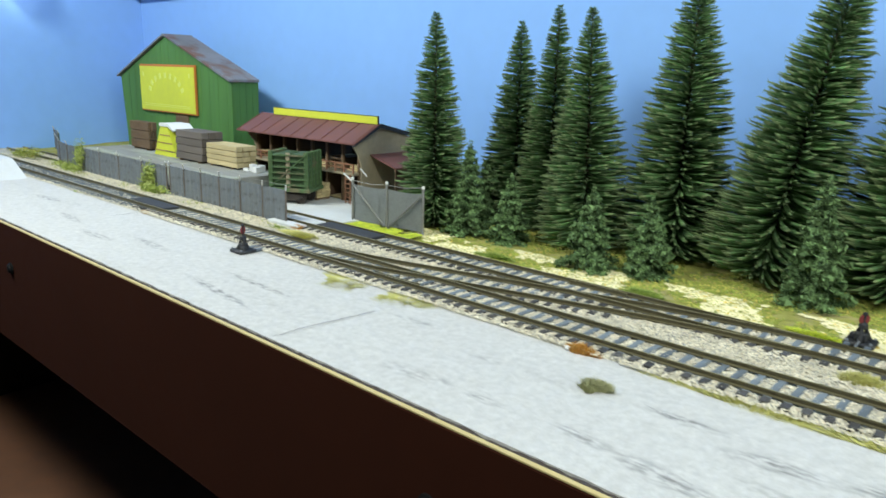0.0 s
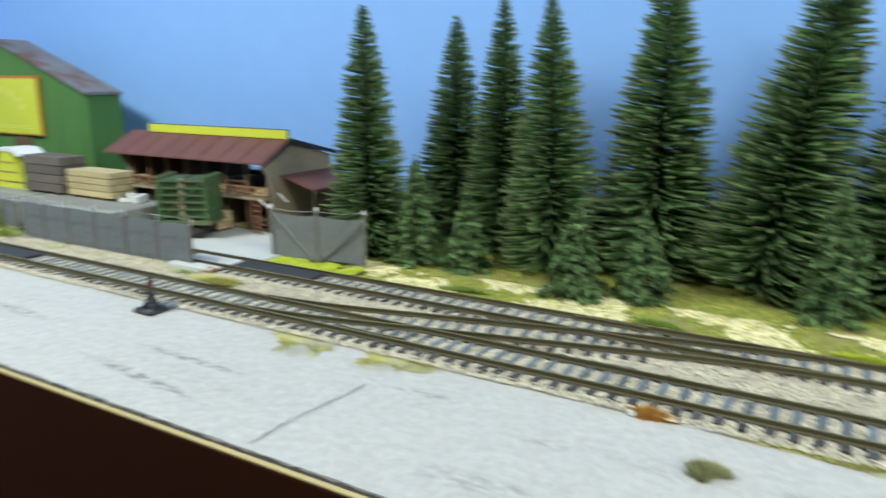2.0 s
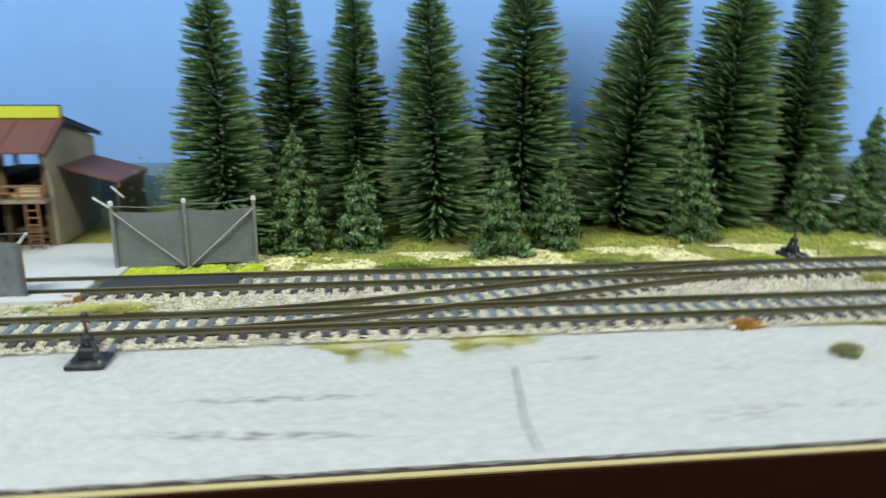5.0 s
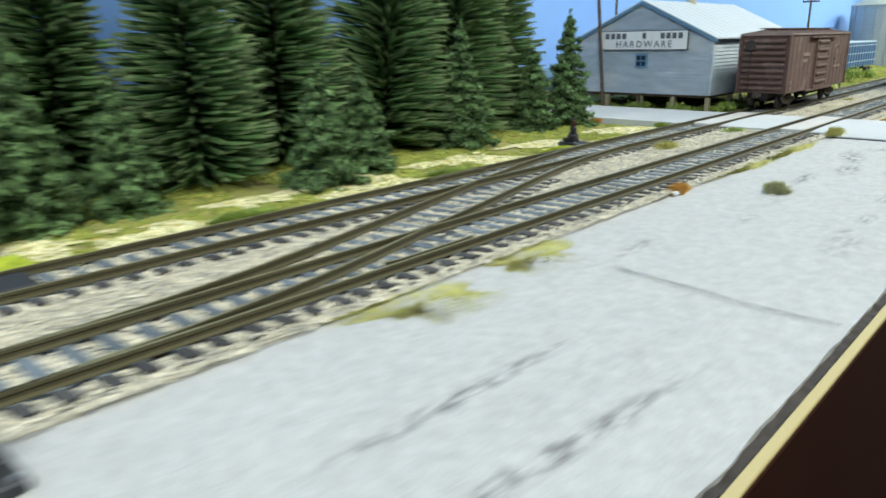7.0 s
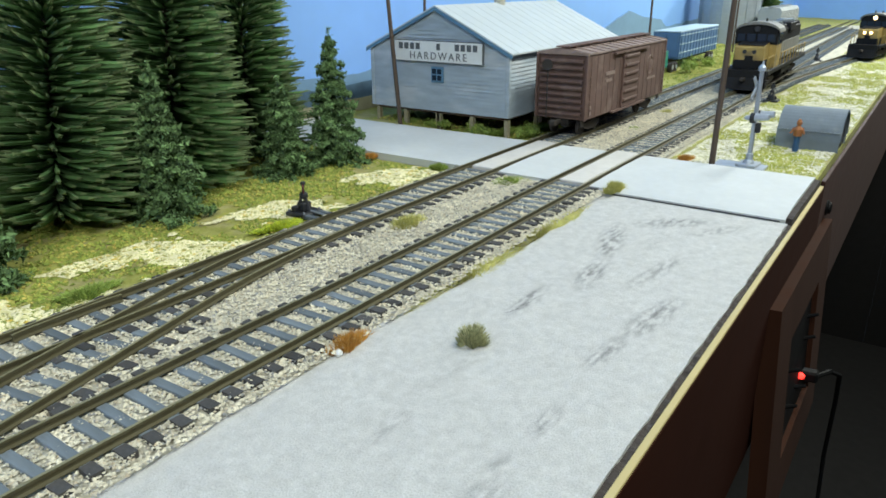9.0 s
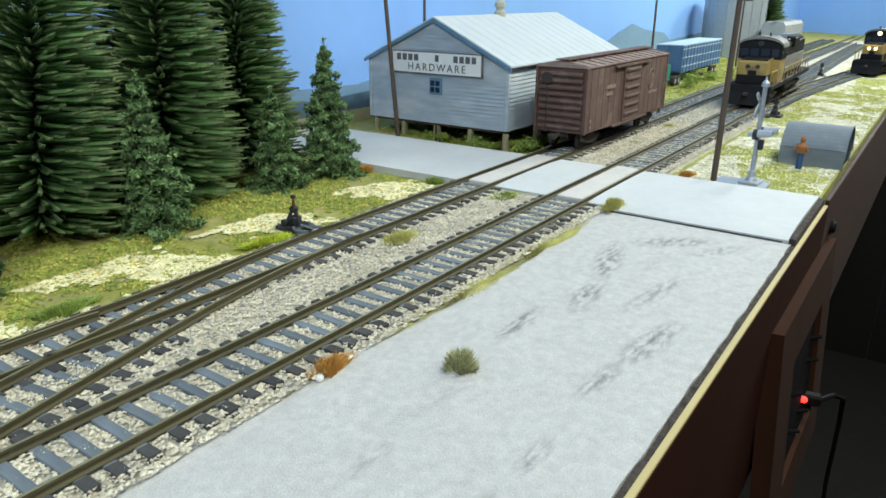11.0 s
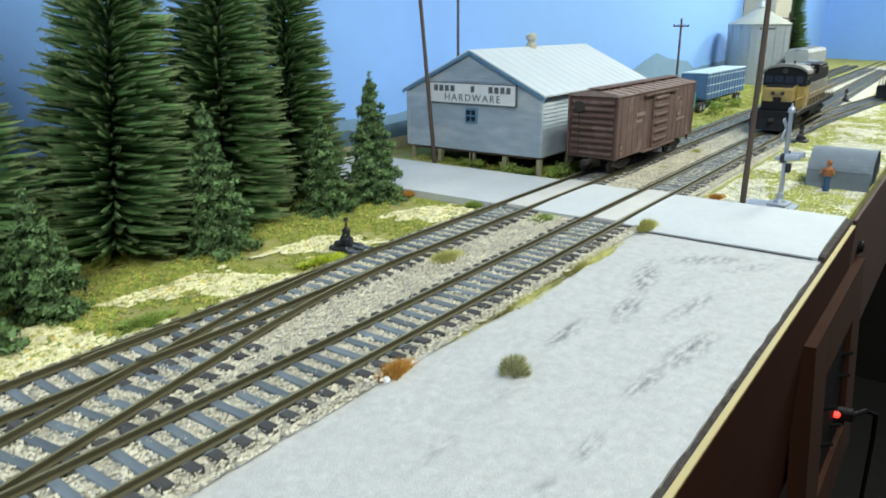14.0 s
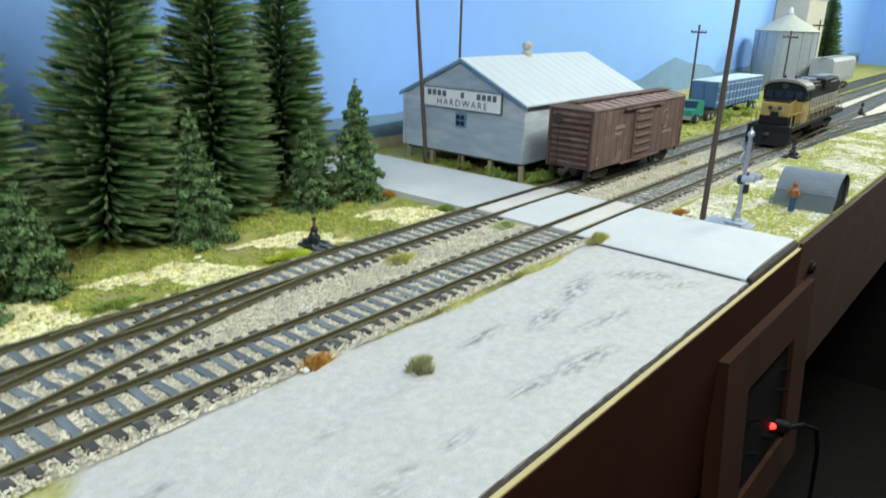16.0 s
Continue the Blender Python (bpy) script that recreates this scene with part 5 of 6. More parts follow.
def locomotive(m, label, lit=False):
    """A road switcher seen from its front: nose, cab, long hood, walkways, rails and trucks. Its front faces -x."""
    t = thing("locomotive", m, label, "locomotive", group="locomotives")
    part("frame", box(0.004, 0.214, -0.0165, 0.0165, 0.0125, 0.0165, 0.0005), LOCOBLK, t)
    part("pilot", prism([(0.000, 0.0035), (0.006, 0.0025), (0.006, 0.0165), (0.001, 0.0165)], -0.0160, 0.0160, "y"), LOCOBLK, t)
    part("snow_plough", prism([(-0.003, 0.0015), (0.004, 0.0015), (0.004, 0.0120), (0.001, 0.0120)], -0.0150, 0.0150, "y"), LOCOBLK, t)
    part("nose_skirt", box(0.0112, 0.0355, -0.0110, 0.0110, 0.0166, 0.0235, 0.0004), LOCOBLK, t)
    part("coupler", box(-0.0055, 0.002, -0.0016, 0.0016, 0.0085, 0.0112, 0.0005), GRIME, t)
    nose = part("nose", prism([(0.012, 0.0165), (0.012, 0.0330), (0.0145, 0.0345), (0.036, 0.0362), (0.036, 0.0165)], -0.0105, 0.0105, "y"), LOCOYEL, t, "yellow low short hood")
    part("nose_top", prism([(0.0140, 0.0346), (0.0355, 0.0364), (0.0355, 0.0369), (0.0138, 0.0351)], -0.0098, 0.0098, "y"), LOCOBLK, nose, "black anti-glare top")
    part("nose_door", box(0.0113, 0.0121, -0.0030, 0.0030, 0.0175, 0.0270, 0.0002), LOCOBLK, nose)
    for y in (-0.0035, 0.0035):
        part("number_light", tube((0.0112, y, 0.0300), (0.0125, y, 0.0300), 0.0016, n=10), HEADLIGHT if lit else BLACK, nose)
    cab = part("cab", prism([(-0.0155, 0.0165), (0.0155, 0.0165), (0.0155, 0.0440), (0.0120, 0.0490), (-0.0120, 0.0490), (-0.0155, 0.0440)], 0.034, 0.058, "x"), LOCOYEL, t, "yellow cab")
    part("cab_roof", prism([(0.0168 * math.cos(math.pi * k / 10), 0.0438 + 0.0062 * math.sin(math.pi * k / 10)) for k in range(11)] + [(0.0168 * math.cos(math.pi * k / 10), 0.0450 + 0.0072 * math.sin(math.pi * k / 10)) for k in range(10, -1, -1)], 0.0325, 0.0595, "x"), LOCOGREY, cab, "dusty grey cab roof")
    part("window_band", prism([(-0.0158, 0.0345), (0.0158, 0.0345), (0.0158, 0.0441), (0.0122, 0.0491), (-0.0122, 0.0491), (-0.0158, 0.0441)], 0.0336, 0.0584, "x"), LOCOBLK, cab, "black band round the cab windows")
    for ya, yb in ((-0.0140, -0.0085), (-0.0072, -0.0006), (0.0006, 0.0072), (0.0085, 0.0140)):
        part("windshield", box(0.0328, 0.0340, ya, yb, 0.0365, 0.0425, 0.0002), GLASSDARK, cab)
    for s in (-1, 1):
        for xa, xb in ((0.037, 0.045), (0.047, 0.055)):
            part("side_window", box(xa, xb, s * 0.0159 - 0.0004, s * 0.0159 + 0.0004, 0.0355, 0.0425, 0.0002), GLASSDARK, cab)
    part("headlight", tube((0.0325, 0, 0.0465), (0.0345, 0, 0.0465), 0.0022, n=12), HEADLIGHT if lit else BLACK, cab)
    hood = part("long_hood", box(0.058, 0.205, -0.0100, 0.0100, 0.0165, 0.0445, 0.0012), LOCOBLK, t, "long hood with side doors")
    for s in (-1, 1):
        for k in range(11):
            part("hood_door", box(0.061 + 0.013 * k, 0.0725 + 0.013 * k, s * 0.0100 - 0.0004, s * 0.0100 + 0.0004, 0.0185, 0.0330, 0.0002), LOCOGREY, hood)
    part("hood_top", box(0.058, 0.205, -0.0085, 0.0085, 0.0440, 0.0470, 0.0010), LOCOBLK, hood)
    for x in (0.085, 0.115, 0.165, 0.185):
        part("fan", tube((x, 0, 0.0468), (x, 0, 0.0492), 0.0062, n=16), SILVER, hood)
    part("dynamic_brake", box(0.125, 0.152, -0.0120, 0.0120, 0.0400, 0.0482, 0.0010), LOCOBLK, hood)
    part("fuel_tank", prism([(-0.0130, 0.0050), (0.0130, 0.0050), (0.0150, 0.0085), (0.0150, 0.0125), (-0.0150, 0.0125), (-0.0150, 0.0085)], 0.082, 0.132, "x"), LOCOBLK, t)
    for s in (-1, 1):
        for k in range(9):
            part("stanchion", tube((0.062 + 0.0175 * k, s * 0.0160, 0.0160), (0.062 + 0.0175 * k, s * 0.0160, 0.0265), 0.0004, n=5), LOCOYEL, t)
        part("handrail", tube((0.060, s * 0.0160, 0.0265), (0.206, s * 0.0160, 0.0265), 0.0004, n=5), LOCOYEL, t)
        part("handrail", tube((0.004, s * 0.0150, 0.0265), (0.032, s * 0.0150, 0.0265), 0.0004, n=5), LOCOYEL, t)
        for x in (0.004, 0.018):
            part("stanchion", tube((x, s * 0.0150, 0.0160), (x, s * 0.0150, 0.0265), 0.0005, n=5), LOCOYEL, t)
        for k in range(3):
            part("step", box(0.002, 0.010, s * 0.0150 - 0.0018, s * 0.0150 + 0.0018, 0.0045 + 0.0038 * k, 0.0052 + 0.0038 * k), LOCOBLK, t)
        part("horn", tube((0.046, s * 0.004, 0.0512), (0.046, s * 0.004, 0.0545), 0.0008, n=6), BLACK, t)
    for x in (0.045, 0.170):
        wheel_truck(t, x, 0, 0.040, GRIME, 3)
    return t


LY = G / 2 + 0.0005
locomotive(pose(0.692, G / 2 + 0.0022, 0, 0, 0, 1.2) @ Matrix.Diagonal((1.0, 1.1, 1.06, 1.0)), "dusty black and yellow diesel road switcher, unlit")
locomotive(pose(1.062, -0.0420, -0.001, 0, 0, -9), "yellow and black diesel with its headlight burning", True)


def hopper_car():
    t = thing("covered_hopper", pose(1.245, 0.104, 0, 0, 0, 0.5), "pale grey covered hopper on the spur by the bin", "hopper car")
    part("body", prism([(-0.015, 0.014), (0.015, 0.014), (0.0165, 0.022), (0.0165, 0.046), (0.013, 0.051), (-0.013, 0.051), (-0.0165, 0.046), (-0.0165, 0.022)], 0.006, 0.160, "x"), HOPPER, t)
    for k in range(12):
        x = 0.010 + 0.0132 * k
        for s in (-1, 1):
            part("side_rib", box(x, x + 0.0012, s * 0.0165 - 0.0009, s * 0.0165 + 0.0009, 0.016, 0.0465), HOPPER, t)
    part("roof_walk", box(0.004, 0.162, -0.0035, 0.0035, 0.0516, 0.0524), STEEL, t)
    for k in range(3):
        part("outlet", prism([(0.020 + 0.045 * k, 0.0142), (0.050 + 0.045 * k, 0.0142), (0.040 + 0.045 * k, 0.0055), (0.030 + 0.045 * k, 0.0055)], -0.010, 0.010, "y"), HOPPER, t)
    for x in (0.022, 0.144):
        wheel_truck(t, x, 0, 0.0195, GRIME)


hopper_car()


# ---- lumber shed ----
def shed():
    X0, X1 = -0.262, -0.119
    YA, YR, YB, ZE, ZR = 0.132, 0.150, 0.196, 0.0475, 0.0600
    t = thing("lumber_shed", pose(0, 0, 0), "open-fronted two-storey lumber shed with red-brown roof", "shed")
    sl = (ZR - ZE) / (YR - YA)
    ye = YA - 0.010
    front = part("roof", prism([(ye, ZE - 0.010 * sl * 0.35), (YR, ZR), (YR, ZR + 0.0010), (ye, ZE - 0.010 * sl * 0.35 + 0.0010)], X0 - 0.016, X1 + 0.004, "x"), REDROOF, t, "red-brown tin roof")
    for k in range(9):
        xx = X0 - 0.014 + (X1 - X0 + 0.016) * k / 8
        part("roof_seam", prism([(ye, ZE - 0.010 * sl * 0.35 + 0.001), (YR, ZR + 0.001), (YR, ZR + 0.0016), (ye, ZE - 0.010 * sl * 0.35 + 0.0016)], xx - 0.0003, xx + 0.0003, "x"), REDROOF, front)
    part("roof", prism([(YR, ZR), (YB + 0.004, ZE + 0.0005), (YB + 0.004, ZE + 0.0015), (YR, ZR + 0.0010)], X0 - 0.010, X1 + 0.004, "x"), LOCOBLK, t, "dark rear roof plane")
    part("barge_board", prism([(ye, ZE - 0.012 * sl * 0.35 - 0.0012), (YR, ZR - 0.0022), (YB + 0.004, ZE - 0.0010), (YB + 0.004, ZE + 0.0004), (YR, ZR - 0.0001), (ye, ZE - 0.010 * sl * 0.35 - 0.0001)], X1 + 0.0030, X1 + 0.0040, "x"), BLACK, t)
    z0 = -0.003
    # end walls with a bracketed front edge
    for x in (X0, X1):
        part("end_wall", prism([(YA + 0.001, z0), (YB, z0), (YB, ZE - 0.001), (YR, ZR - 0.001), (ye + 0.002, ZE - 0.0040), (YA - 0.002, ZE - 0.011), (YA + 0.001, ZE - 0.020)], x - 0.0008, x + 0.0008, "x"), TANWALL, t)
    part("back_wall", box(X0, X1, YB - 0.001, YB, z0, 0.0300), DARKWOOD, t)
    part("upper_back_wall", box(X0, X0 + 0.062, YB - 0.001, YB, 0.0301, ZE - 0.002), DARKWOOD, t)
    # upper floor, posts, gallery rail, stacks of boards
    part("gallery_floor", box(X0 + 0.001, X1 - 0.001, YA - 0.006, YB - 0.0012, 0.0205, 0.0222), TANWALL, t)
    n = 7
    for k in range(n + 1):
        x = X0 + 0.0022 + (X1 - X0 - 0.0044) * k / n
        part("post", box(x - 0.0013, x + 0.0013, YA, YA + 0.0026, z0, ZE + 0.0005, 0.0002), TIMBER, t)
        part("divider", box(x - 0.0006, x + 0.0006, YA + 0.003, YB - 0.002, z0, ZE - 0.004 if k < 4 else 0.0204), DARKWOOD, t)
        if k >= 4:
            part("rear_post", box(x - 0.0010, x + 0.0010, YB - 0.0030, YB - 0.0011, 0.0224, ZE - 0.001), TIMBER, t)
    for a, b in ((X0 + 0.002, X0 + 0.055), (X0 + 0.075, X1 - 0.002)):
        r = part("gallery_rail", box(a, b, YA - 0.0058, YA - 0.0050, 0.0285, 0.0297), RAILWOOD, t, "red-brown gallery rail")
        part("mid_rail", box(a, b, YA - 0.0057, YA - 0.0051, 0.0252, 0.0260), RAILWOOD, r)
        m_ = max(2, int((b - a) / 0.011))
        for k in range(m_ + 1):
            x = a + (b - a) * k / m_
            part("rail_post", box(x - 0.0006, x + 0.0006, YA - 0.0060, YA - 0.0048, 0.0216, 0.0296), RAILWOOD, r)
    for k in range(5):
        x = X0 + 0.004 + 0.0195 * k
        part("bracket", prism([(YA - 0.0058, 0.0204), (YA + 0.001, 0.0204), (YA + 0.001, 0.0140)], x, x + 0.0012, "x"), TIMBER, t)
    lad = part("ladder", box(X1 - 0.0100, X1 - 0.0092, YA - 0.0075, YA - 0.0067, z0, 0.0215), RAILWOOD, t, "red-brown ladder")
    part("ladder_stile", box(X1 - 0.0042, X1 - 0.0034, YA - 0.0075, YA - 0.0067, z0, 0.0215), RAILWOOD, lad)
    for k in range(6):
        part("rung", box(X1 - 0.0095, X1 - 0.0040, YA - 0.0074, YA - 0.0068, z0 + 0.002 + 0.0036 * k, z0 + 0.0027 + 0.0036 * k), RAILWOOD, lad)
    s = part("ridge_sign", box(X0 + 0.006, X1 + 0.0035, YR - 0.0022, YR - 0.0008, ZR - 0.0008, ZR + 0.0068, 0.0002), BLACK, t, "long yellow ridge sign")
    part("sign_face", box(X0 + 0.0068, X1 + 0.0028, YR - 0.0026, YR - 0.0021, ZR + 0.0004, ZR + 0.0062), YELLOW, s)
    rng = random.Random(2)
    for k in range(n):
        xa = X0 + 0.0045 + (X1 - X0 - 0.0044) * k / n
        xb = xa + (X1 - X0) / n - 0.005
        for zb in (z0, 0.0224):
            hh = rng.uniform(0.004, 0.011)
            rows = int(hh / 0.0016)
            for q in range(rows):
                part("stacked_board", box(xa + rng.uniform(0, 0.001), xb, YA + 0.003 + rng.uniform(-0.002, 0.004), YB - 0.006, zb + 0.0016 * q, zb + 0.0016 * q + 0.0013), LUMBER if (k + (zb > 0)) % 3 else TIMBER, t)
    # lean-to on the end wall
    part("leanto_roof", prism([(X1 + 0.001, 0.0355), (X1 + 0.030, 0.0275), (X1 + 0.030, 0.0287), (X1 + 0.001, 0.0367)], YA + 0.010, YB - 0.004, "y"), REDROOF, t, "red-brown lean-to roof")
    part("leanto_wall", box(X1 + 0.027, X1 + 0.028, YA + 0.012, YB - 0.006, z0, 0.0278), DARKWOOD, t)
    part("leanto_beam", box(X1 + 0.0285, X1 + 0.030, YA + 0.010, YB - 0.004, 0.0255, 0.0276), TIMBER, t)


shed()
tagged(part("dark_bush", raw("dark_bush", *(lambda r: ([tuple(c) for p in r.normal(0, 1, (1500, 1, 3)) * (0.013, 0.006, 0.010) + (0, 0, 0.016) for c in p + r.normal(0, 0.0009, (3, 3))], [(3 * i, 3 * i + 1, 3 * i + 2) for i in range(1500)]))(np.random.RandomState(5)), NEEDLE2), NEEDLE2, m=pose(-0.060, 0.170, GND)), "dark green bush beside the shed", "bush")


# ---- green barn ----
def barn():
    X0, X1, YA, YB, ZB, ZE, ZP = -0.612, -0.360, 0.170, 0.2015, -0.004, 0.0875, 0.1340
    XM = -0.492
    t = thing("green_barn", pose(0, 0, 0), "tall green board barn with grey roof against the wall", "barn")
    part("body", prism([(X0 + 0.010, ZB), (X1, ZB), (X1, ZE), (XM, ZP), (X0, ZE)], YA, YB, "y"), BARNGREEN, t)
    rng = random.Random(9)
    k = 0
    x = X0 + 0.006
    while x < X1 - 0.004:
        w = 0.0085
        def top(q):
            return ZE + (ZP - ZE) * ((q - X0) / (XM - X0) if q < XM else (X1 - q) / (X1 - XM))
        part("board", prism([(x + 0.004, ZB), (x + w + 0.003, ZB), (x + w - 0.0001, top(x + w) - 0.001), (x, top(x) - 0.001)] if x < X0 + 0.03 else [(x, ZB), (x + w - 0.0001, ZB), (x + w - 0.0001, top(x + w) - 0.001), (x, top(x) - 0.001)], YA - 0.0006 - 0.0002 * (k % 2), YA - 0.00005, "y"), BARNGREEN, t)
        x += w
        k += 1
    for k in range(4):
        y = YA + 0.001 + 0.0077 * k
        part("board", box(X1 + 0.00005, X1 + 0.0006, y, y + 0.0074, ZB, ZE - 0.001), BARNGREEN, t)
    for (xa, za), (xb, zb) in (((XM, ZP), (X1 + 0.003, ZE - 0.0012)), ((X0 - 0.004, ZE - 0.0015), (XM, ZP))):
        part("roof", prism([(xa, za), (xb, zb), (xb, zb + 0.0018), (xa, za + 0.0018)], YA - 0.004, YB, "y"), BARNROOF, t, "grey rust-stained roof")
    part("roof_lap", prism([(XM + 0.062, ZP - 0.0218), (X1 + 0.0035, ZE - 0.0012), (X1 + 0.0035, ZE + 0.0014), (XM + 0.062, ZP - 0.0192)], YA - 0.0045, YB - 0.0005, "y"), BARNROOF, t)
    s = part("billboard", box(-0.552, -0.426, YA - 0.0040, YA - 0.0012, 0.0480, 0.1020, 0.0004), ORANGE, t, "yellow billboard with orange rim and ghost lettering")
    part("sign_face", box(-0.5512, -0.4270, YA - 0.0046, YA - 0.0039, 0.0496, 0.0996), YELLOW, s)
    for a in range(9):
        an = math.radians(160 - 17.5 * a)
        part("letter_bar", box(-0.0022, 0.0022, -0.0003, 0.0003, -0.0030, 0.0030), YELLOWPALE, s, m=pose(-0.490 + 0.040 * math.cos(an), YA - 0.0048, 0.066 + 0.024 * math.sin(an), 0, 90 - math.degrees(an), 0))
    for z in (0.0545, 0.0565):
        part("letter_bar", box(-0.542, -0.437, YA - 0.0049, YA - 0.0045, z, z + 0.0007), YELLOWPALE, s)
    for x in (-0.5440, -0.4380):
        part("letter_bar", box(x, x + 0.003, YA - 0.0049, YA - 0.0045, 0.088, 0.093), YELLOWPALE, s)
    part("door", box(-0.476, -0.448, YA - 0.0022, YA - 0.0008, 0.030, 0.0470, 0.0004), TIMBER, t, "brown loft door")


barn()


# ---- yard stock ----
def lumber_stack(x, y, z, w, d, h, rows, material, label, turn=0.0, face=None):
    t = thing("lumber_stack", pose(x, y, z, 0, 0, turn), label, "lumber stack", group="lumber stacks")
    rng = random.Random(int(x * 1000))
    for r in range(rows):
        zz = h * r / rows
        cols = 3
        for c in range(cols):
            ya = -d / 2 + d * c / cols
            o = rng.uniform(-1, 1) * 0.0008
            part("board", box(-w / 2 + o, w / 2 + o, ya, ya + d / cols - 0.0004, zz, zz + h / rows - 0.0005, 0.0002), material, t)
    for k in (-0.35, 0.35):
        part("bearer", box(w * k - 0.001, w * k + 0.001, -d / 2, d / 2, -0.0016, -0.0001), TIMBER, t)
    return t


Z0Y, ZD = -0.0004, 0.0177  # yard paving, timber deck (top of the bearers)
lumber_stack(-0.303, 0.0985, ZD, 0.046, 0.022, 0.0265, 4, GREYLUMBER, "tall stack of weathered grey lumber")
lumber_stack(-0.252, 0.0995, ZD, 0.048, 0.020, 0.0185, 4, LUMBER, "stack of fresh pale lumber")
lumber_stack(-0.422, 0.1035, ZD, 0.040, 0.009, 0.0270, 3, TIMBER, "large weathered brown crate wall")
lumber_stack(-0.228, 0.118, Z0Y, 0.024, 0.016, 0.012, 3, LUMBER, "low pile of pale boards beside the shed")
lumber_stack(-0.160, 0.122, Z0Y, 0.016, 0.014, 0.012, 5, LUMBER, "pale boards piled before the shed")
part("timber_deck", box(-0.300, -0.190, 0.058, 0.110, -0.0021, 0.0160, 0.0006), DECKWOOD)
tagged(bpy.data.objects["timber_deck"], "grey timber loading deck behind the yard fence", "loading deck")
part("timber_deck", box(-0.470, -0.305, 0.060, 0.114, -0.0021, 0.0160, 0.0006), DECKWOOD)
tagged(bpy.data.objects["timber_deck.001"], "grey timber loading deck behind the yard fence", "loading deck")


def bulkhead_flat():
    t = thing("bulkhead_flatcar", pose(-0.160, 0.1000, -0.0022, 0, 0, 28), "green bulkhead flatcar end with open frame", "flatcar")
    part("deck", box(-0.018, 0.018, -0.014, 0.014, 0.0095, 0.0125, 0.0004), CARGREEN, t)
    for x in (0.0150, -0.0150):
        b = part("bulkhead", box(x - 0.0006, x + 0.0006, -0.0135, 0.0135, 0.0125, 0.0400), CARGREEN, t, "green slatted bulkhead")
        for k in range(5):
            y = -0.0125 + 0.00625 * k
            part("stake", box(x - 0.0018, x + 0.0018, y - 0.0009, y + 0.0009, 0.0125, 0.0412), CARGREEN, b)
        for k in range(7):
            z = 0.0140 + 0.0042 * k
            part("slat", box(x - 0.0014, x + 0.0014, -0.0138, 0.0138, z, z + 0.0014), CARGREEN, b)
    for xa, xb in ((-0.0128, -0.0022), (0.0012, 0.0128)):
        part("load", box(xa, xb, -0.0122, 0.0122, 0.0126, 0.0392, 0.0004), LOADGREEN, t, "dark green bundled load")
    part("load_post", box(-0.0020, 0.0010, -0.0134, -0.0110, 0.0126, 0.0400, 0.0003), TANWALL, t, "tan post")
    for s in (-1, 1):
        for k in range(6):
            z = 0.0145 + 0.0046 * k
            part("side_slat", box(-0.015, 0.0150, s * 0.0136 - 0.0005, s * 0.0136 + 0.0005, z, z + 0.0012), CARGREEN, t)
        part("brace", tube((-0.015, s * 0.0136, 0.013), (0.0150, s * 0.0136, 0.039), 0.0007, n=5), CARGREEN, t)
    wheel_truck(t, 0, 0, 0.016, GRIME)


bulkhead_flat()


def tent_pile():
    t = thing("covered_load", pose(-0.352, 0.1010, 0.0161) @ Matrix.Diagonal((0.9, 1.0, 0.74, 1.0)), "yellow crate load under a white slanted cover", "load")
    part("crate_load", prism([(-0.026, 0), (0.022, 0), (0.004, 0.038), (-0.010, 0.038)], -0.010, 0.010, "y"), YELLOW, t)
    part("cover", prism([(-0.011, 0.0382), (0.008, 0.0382), (0.018, 0.0330), (0.019, 0.0345), (0.009, 0.0420), (-0.010, 0.0420)], -0.011, 0.011, "y"), SIGNWHITE, t, "white sheet cover")
    for k in range(3):
        part("strap", prism([(-0.022 + 0.005 * k, 0.006 + 0.01 * k), (0.019 - 0.0045 * k, 0.006 + 0.01 * k), (0.0185 - 0.0045 * k, 0.0075 + 0.01 * k), (-0.0215 + 0.005 * k, 0.0075 + 0.01 * k)], -0.0104, -0.0099, "y"), LOCOYEL, t)


tent_pile()


def clutter(x, y, w, label, seed, material, z=-0.0020):
    rng = random.Random(seed)
    bm = bmesh.new()
    for k in range(14):
        a, b = rng.uniform(-w, w), rng.uniform(-w, w) * 0.5
        s = rng.uniform(0.001, 0.003)
        box(a - s, a + s, b - s, b + s, 0, s * rng.uniform(0.8, 2.5), 0.0003, bm)
    return tagged(part("scrap_pile", bm, material, m=pose(x, y, z)), label, "scrap pile", group="scrap piles")


clutter(-0.208, 0.114, 0.009, "pile of grey scrap between lumber and shed", 1, STEEL)
clutter(-0.214, 0.098, 0.008, "pale heap of offcuts on the deck", 2, SIGNWHITE, 0.0160)
clutter(-0.505, 0.105, 0.010, "dark scrap heap at the far end of the yard", 3, GRIME)
clutter(-0.190, 0.120, 0.006, "brown offcuts before the shed", 4, RAILWOOD)

tagged(part("loading_ramp", prism([(-0.62, DECK - 0.0002), (-0.415, DECK - 0.0002), (-0.450, 0.011), (-0.62, 0.013)], -0.040, -0.0125, "y"), ROAD), "white plaster ramp at the end of the lot", "ramp")


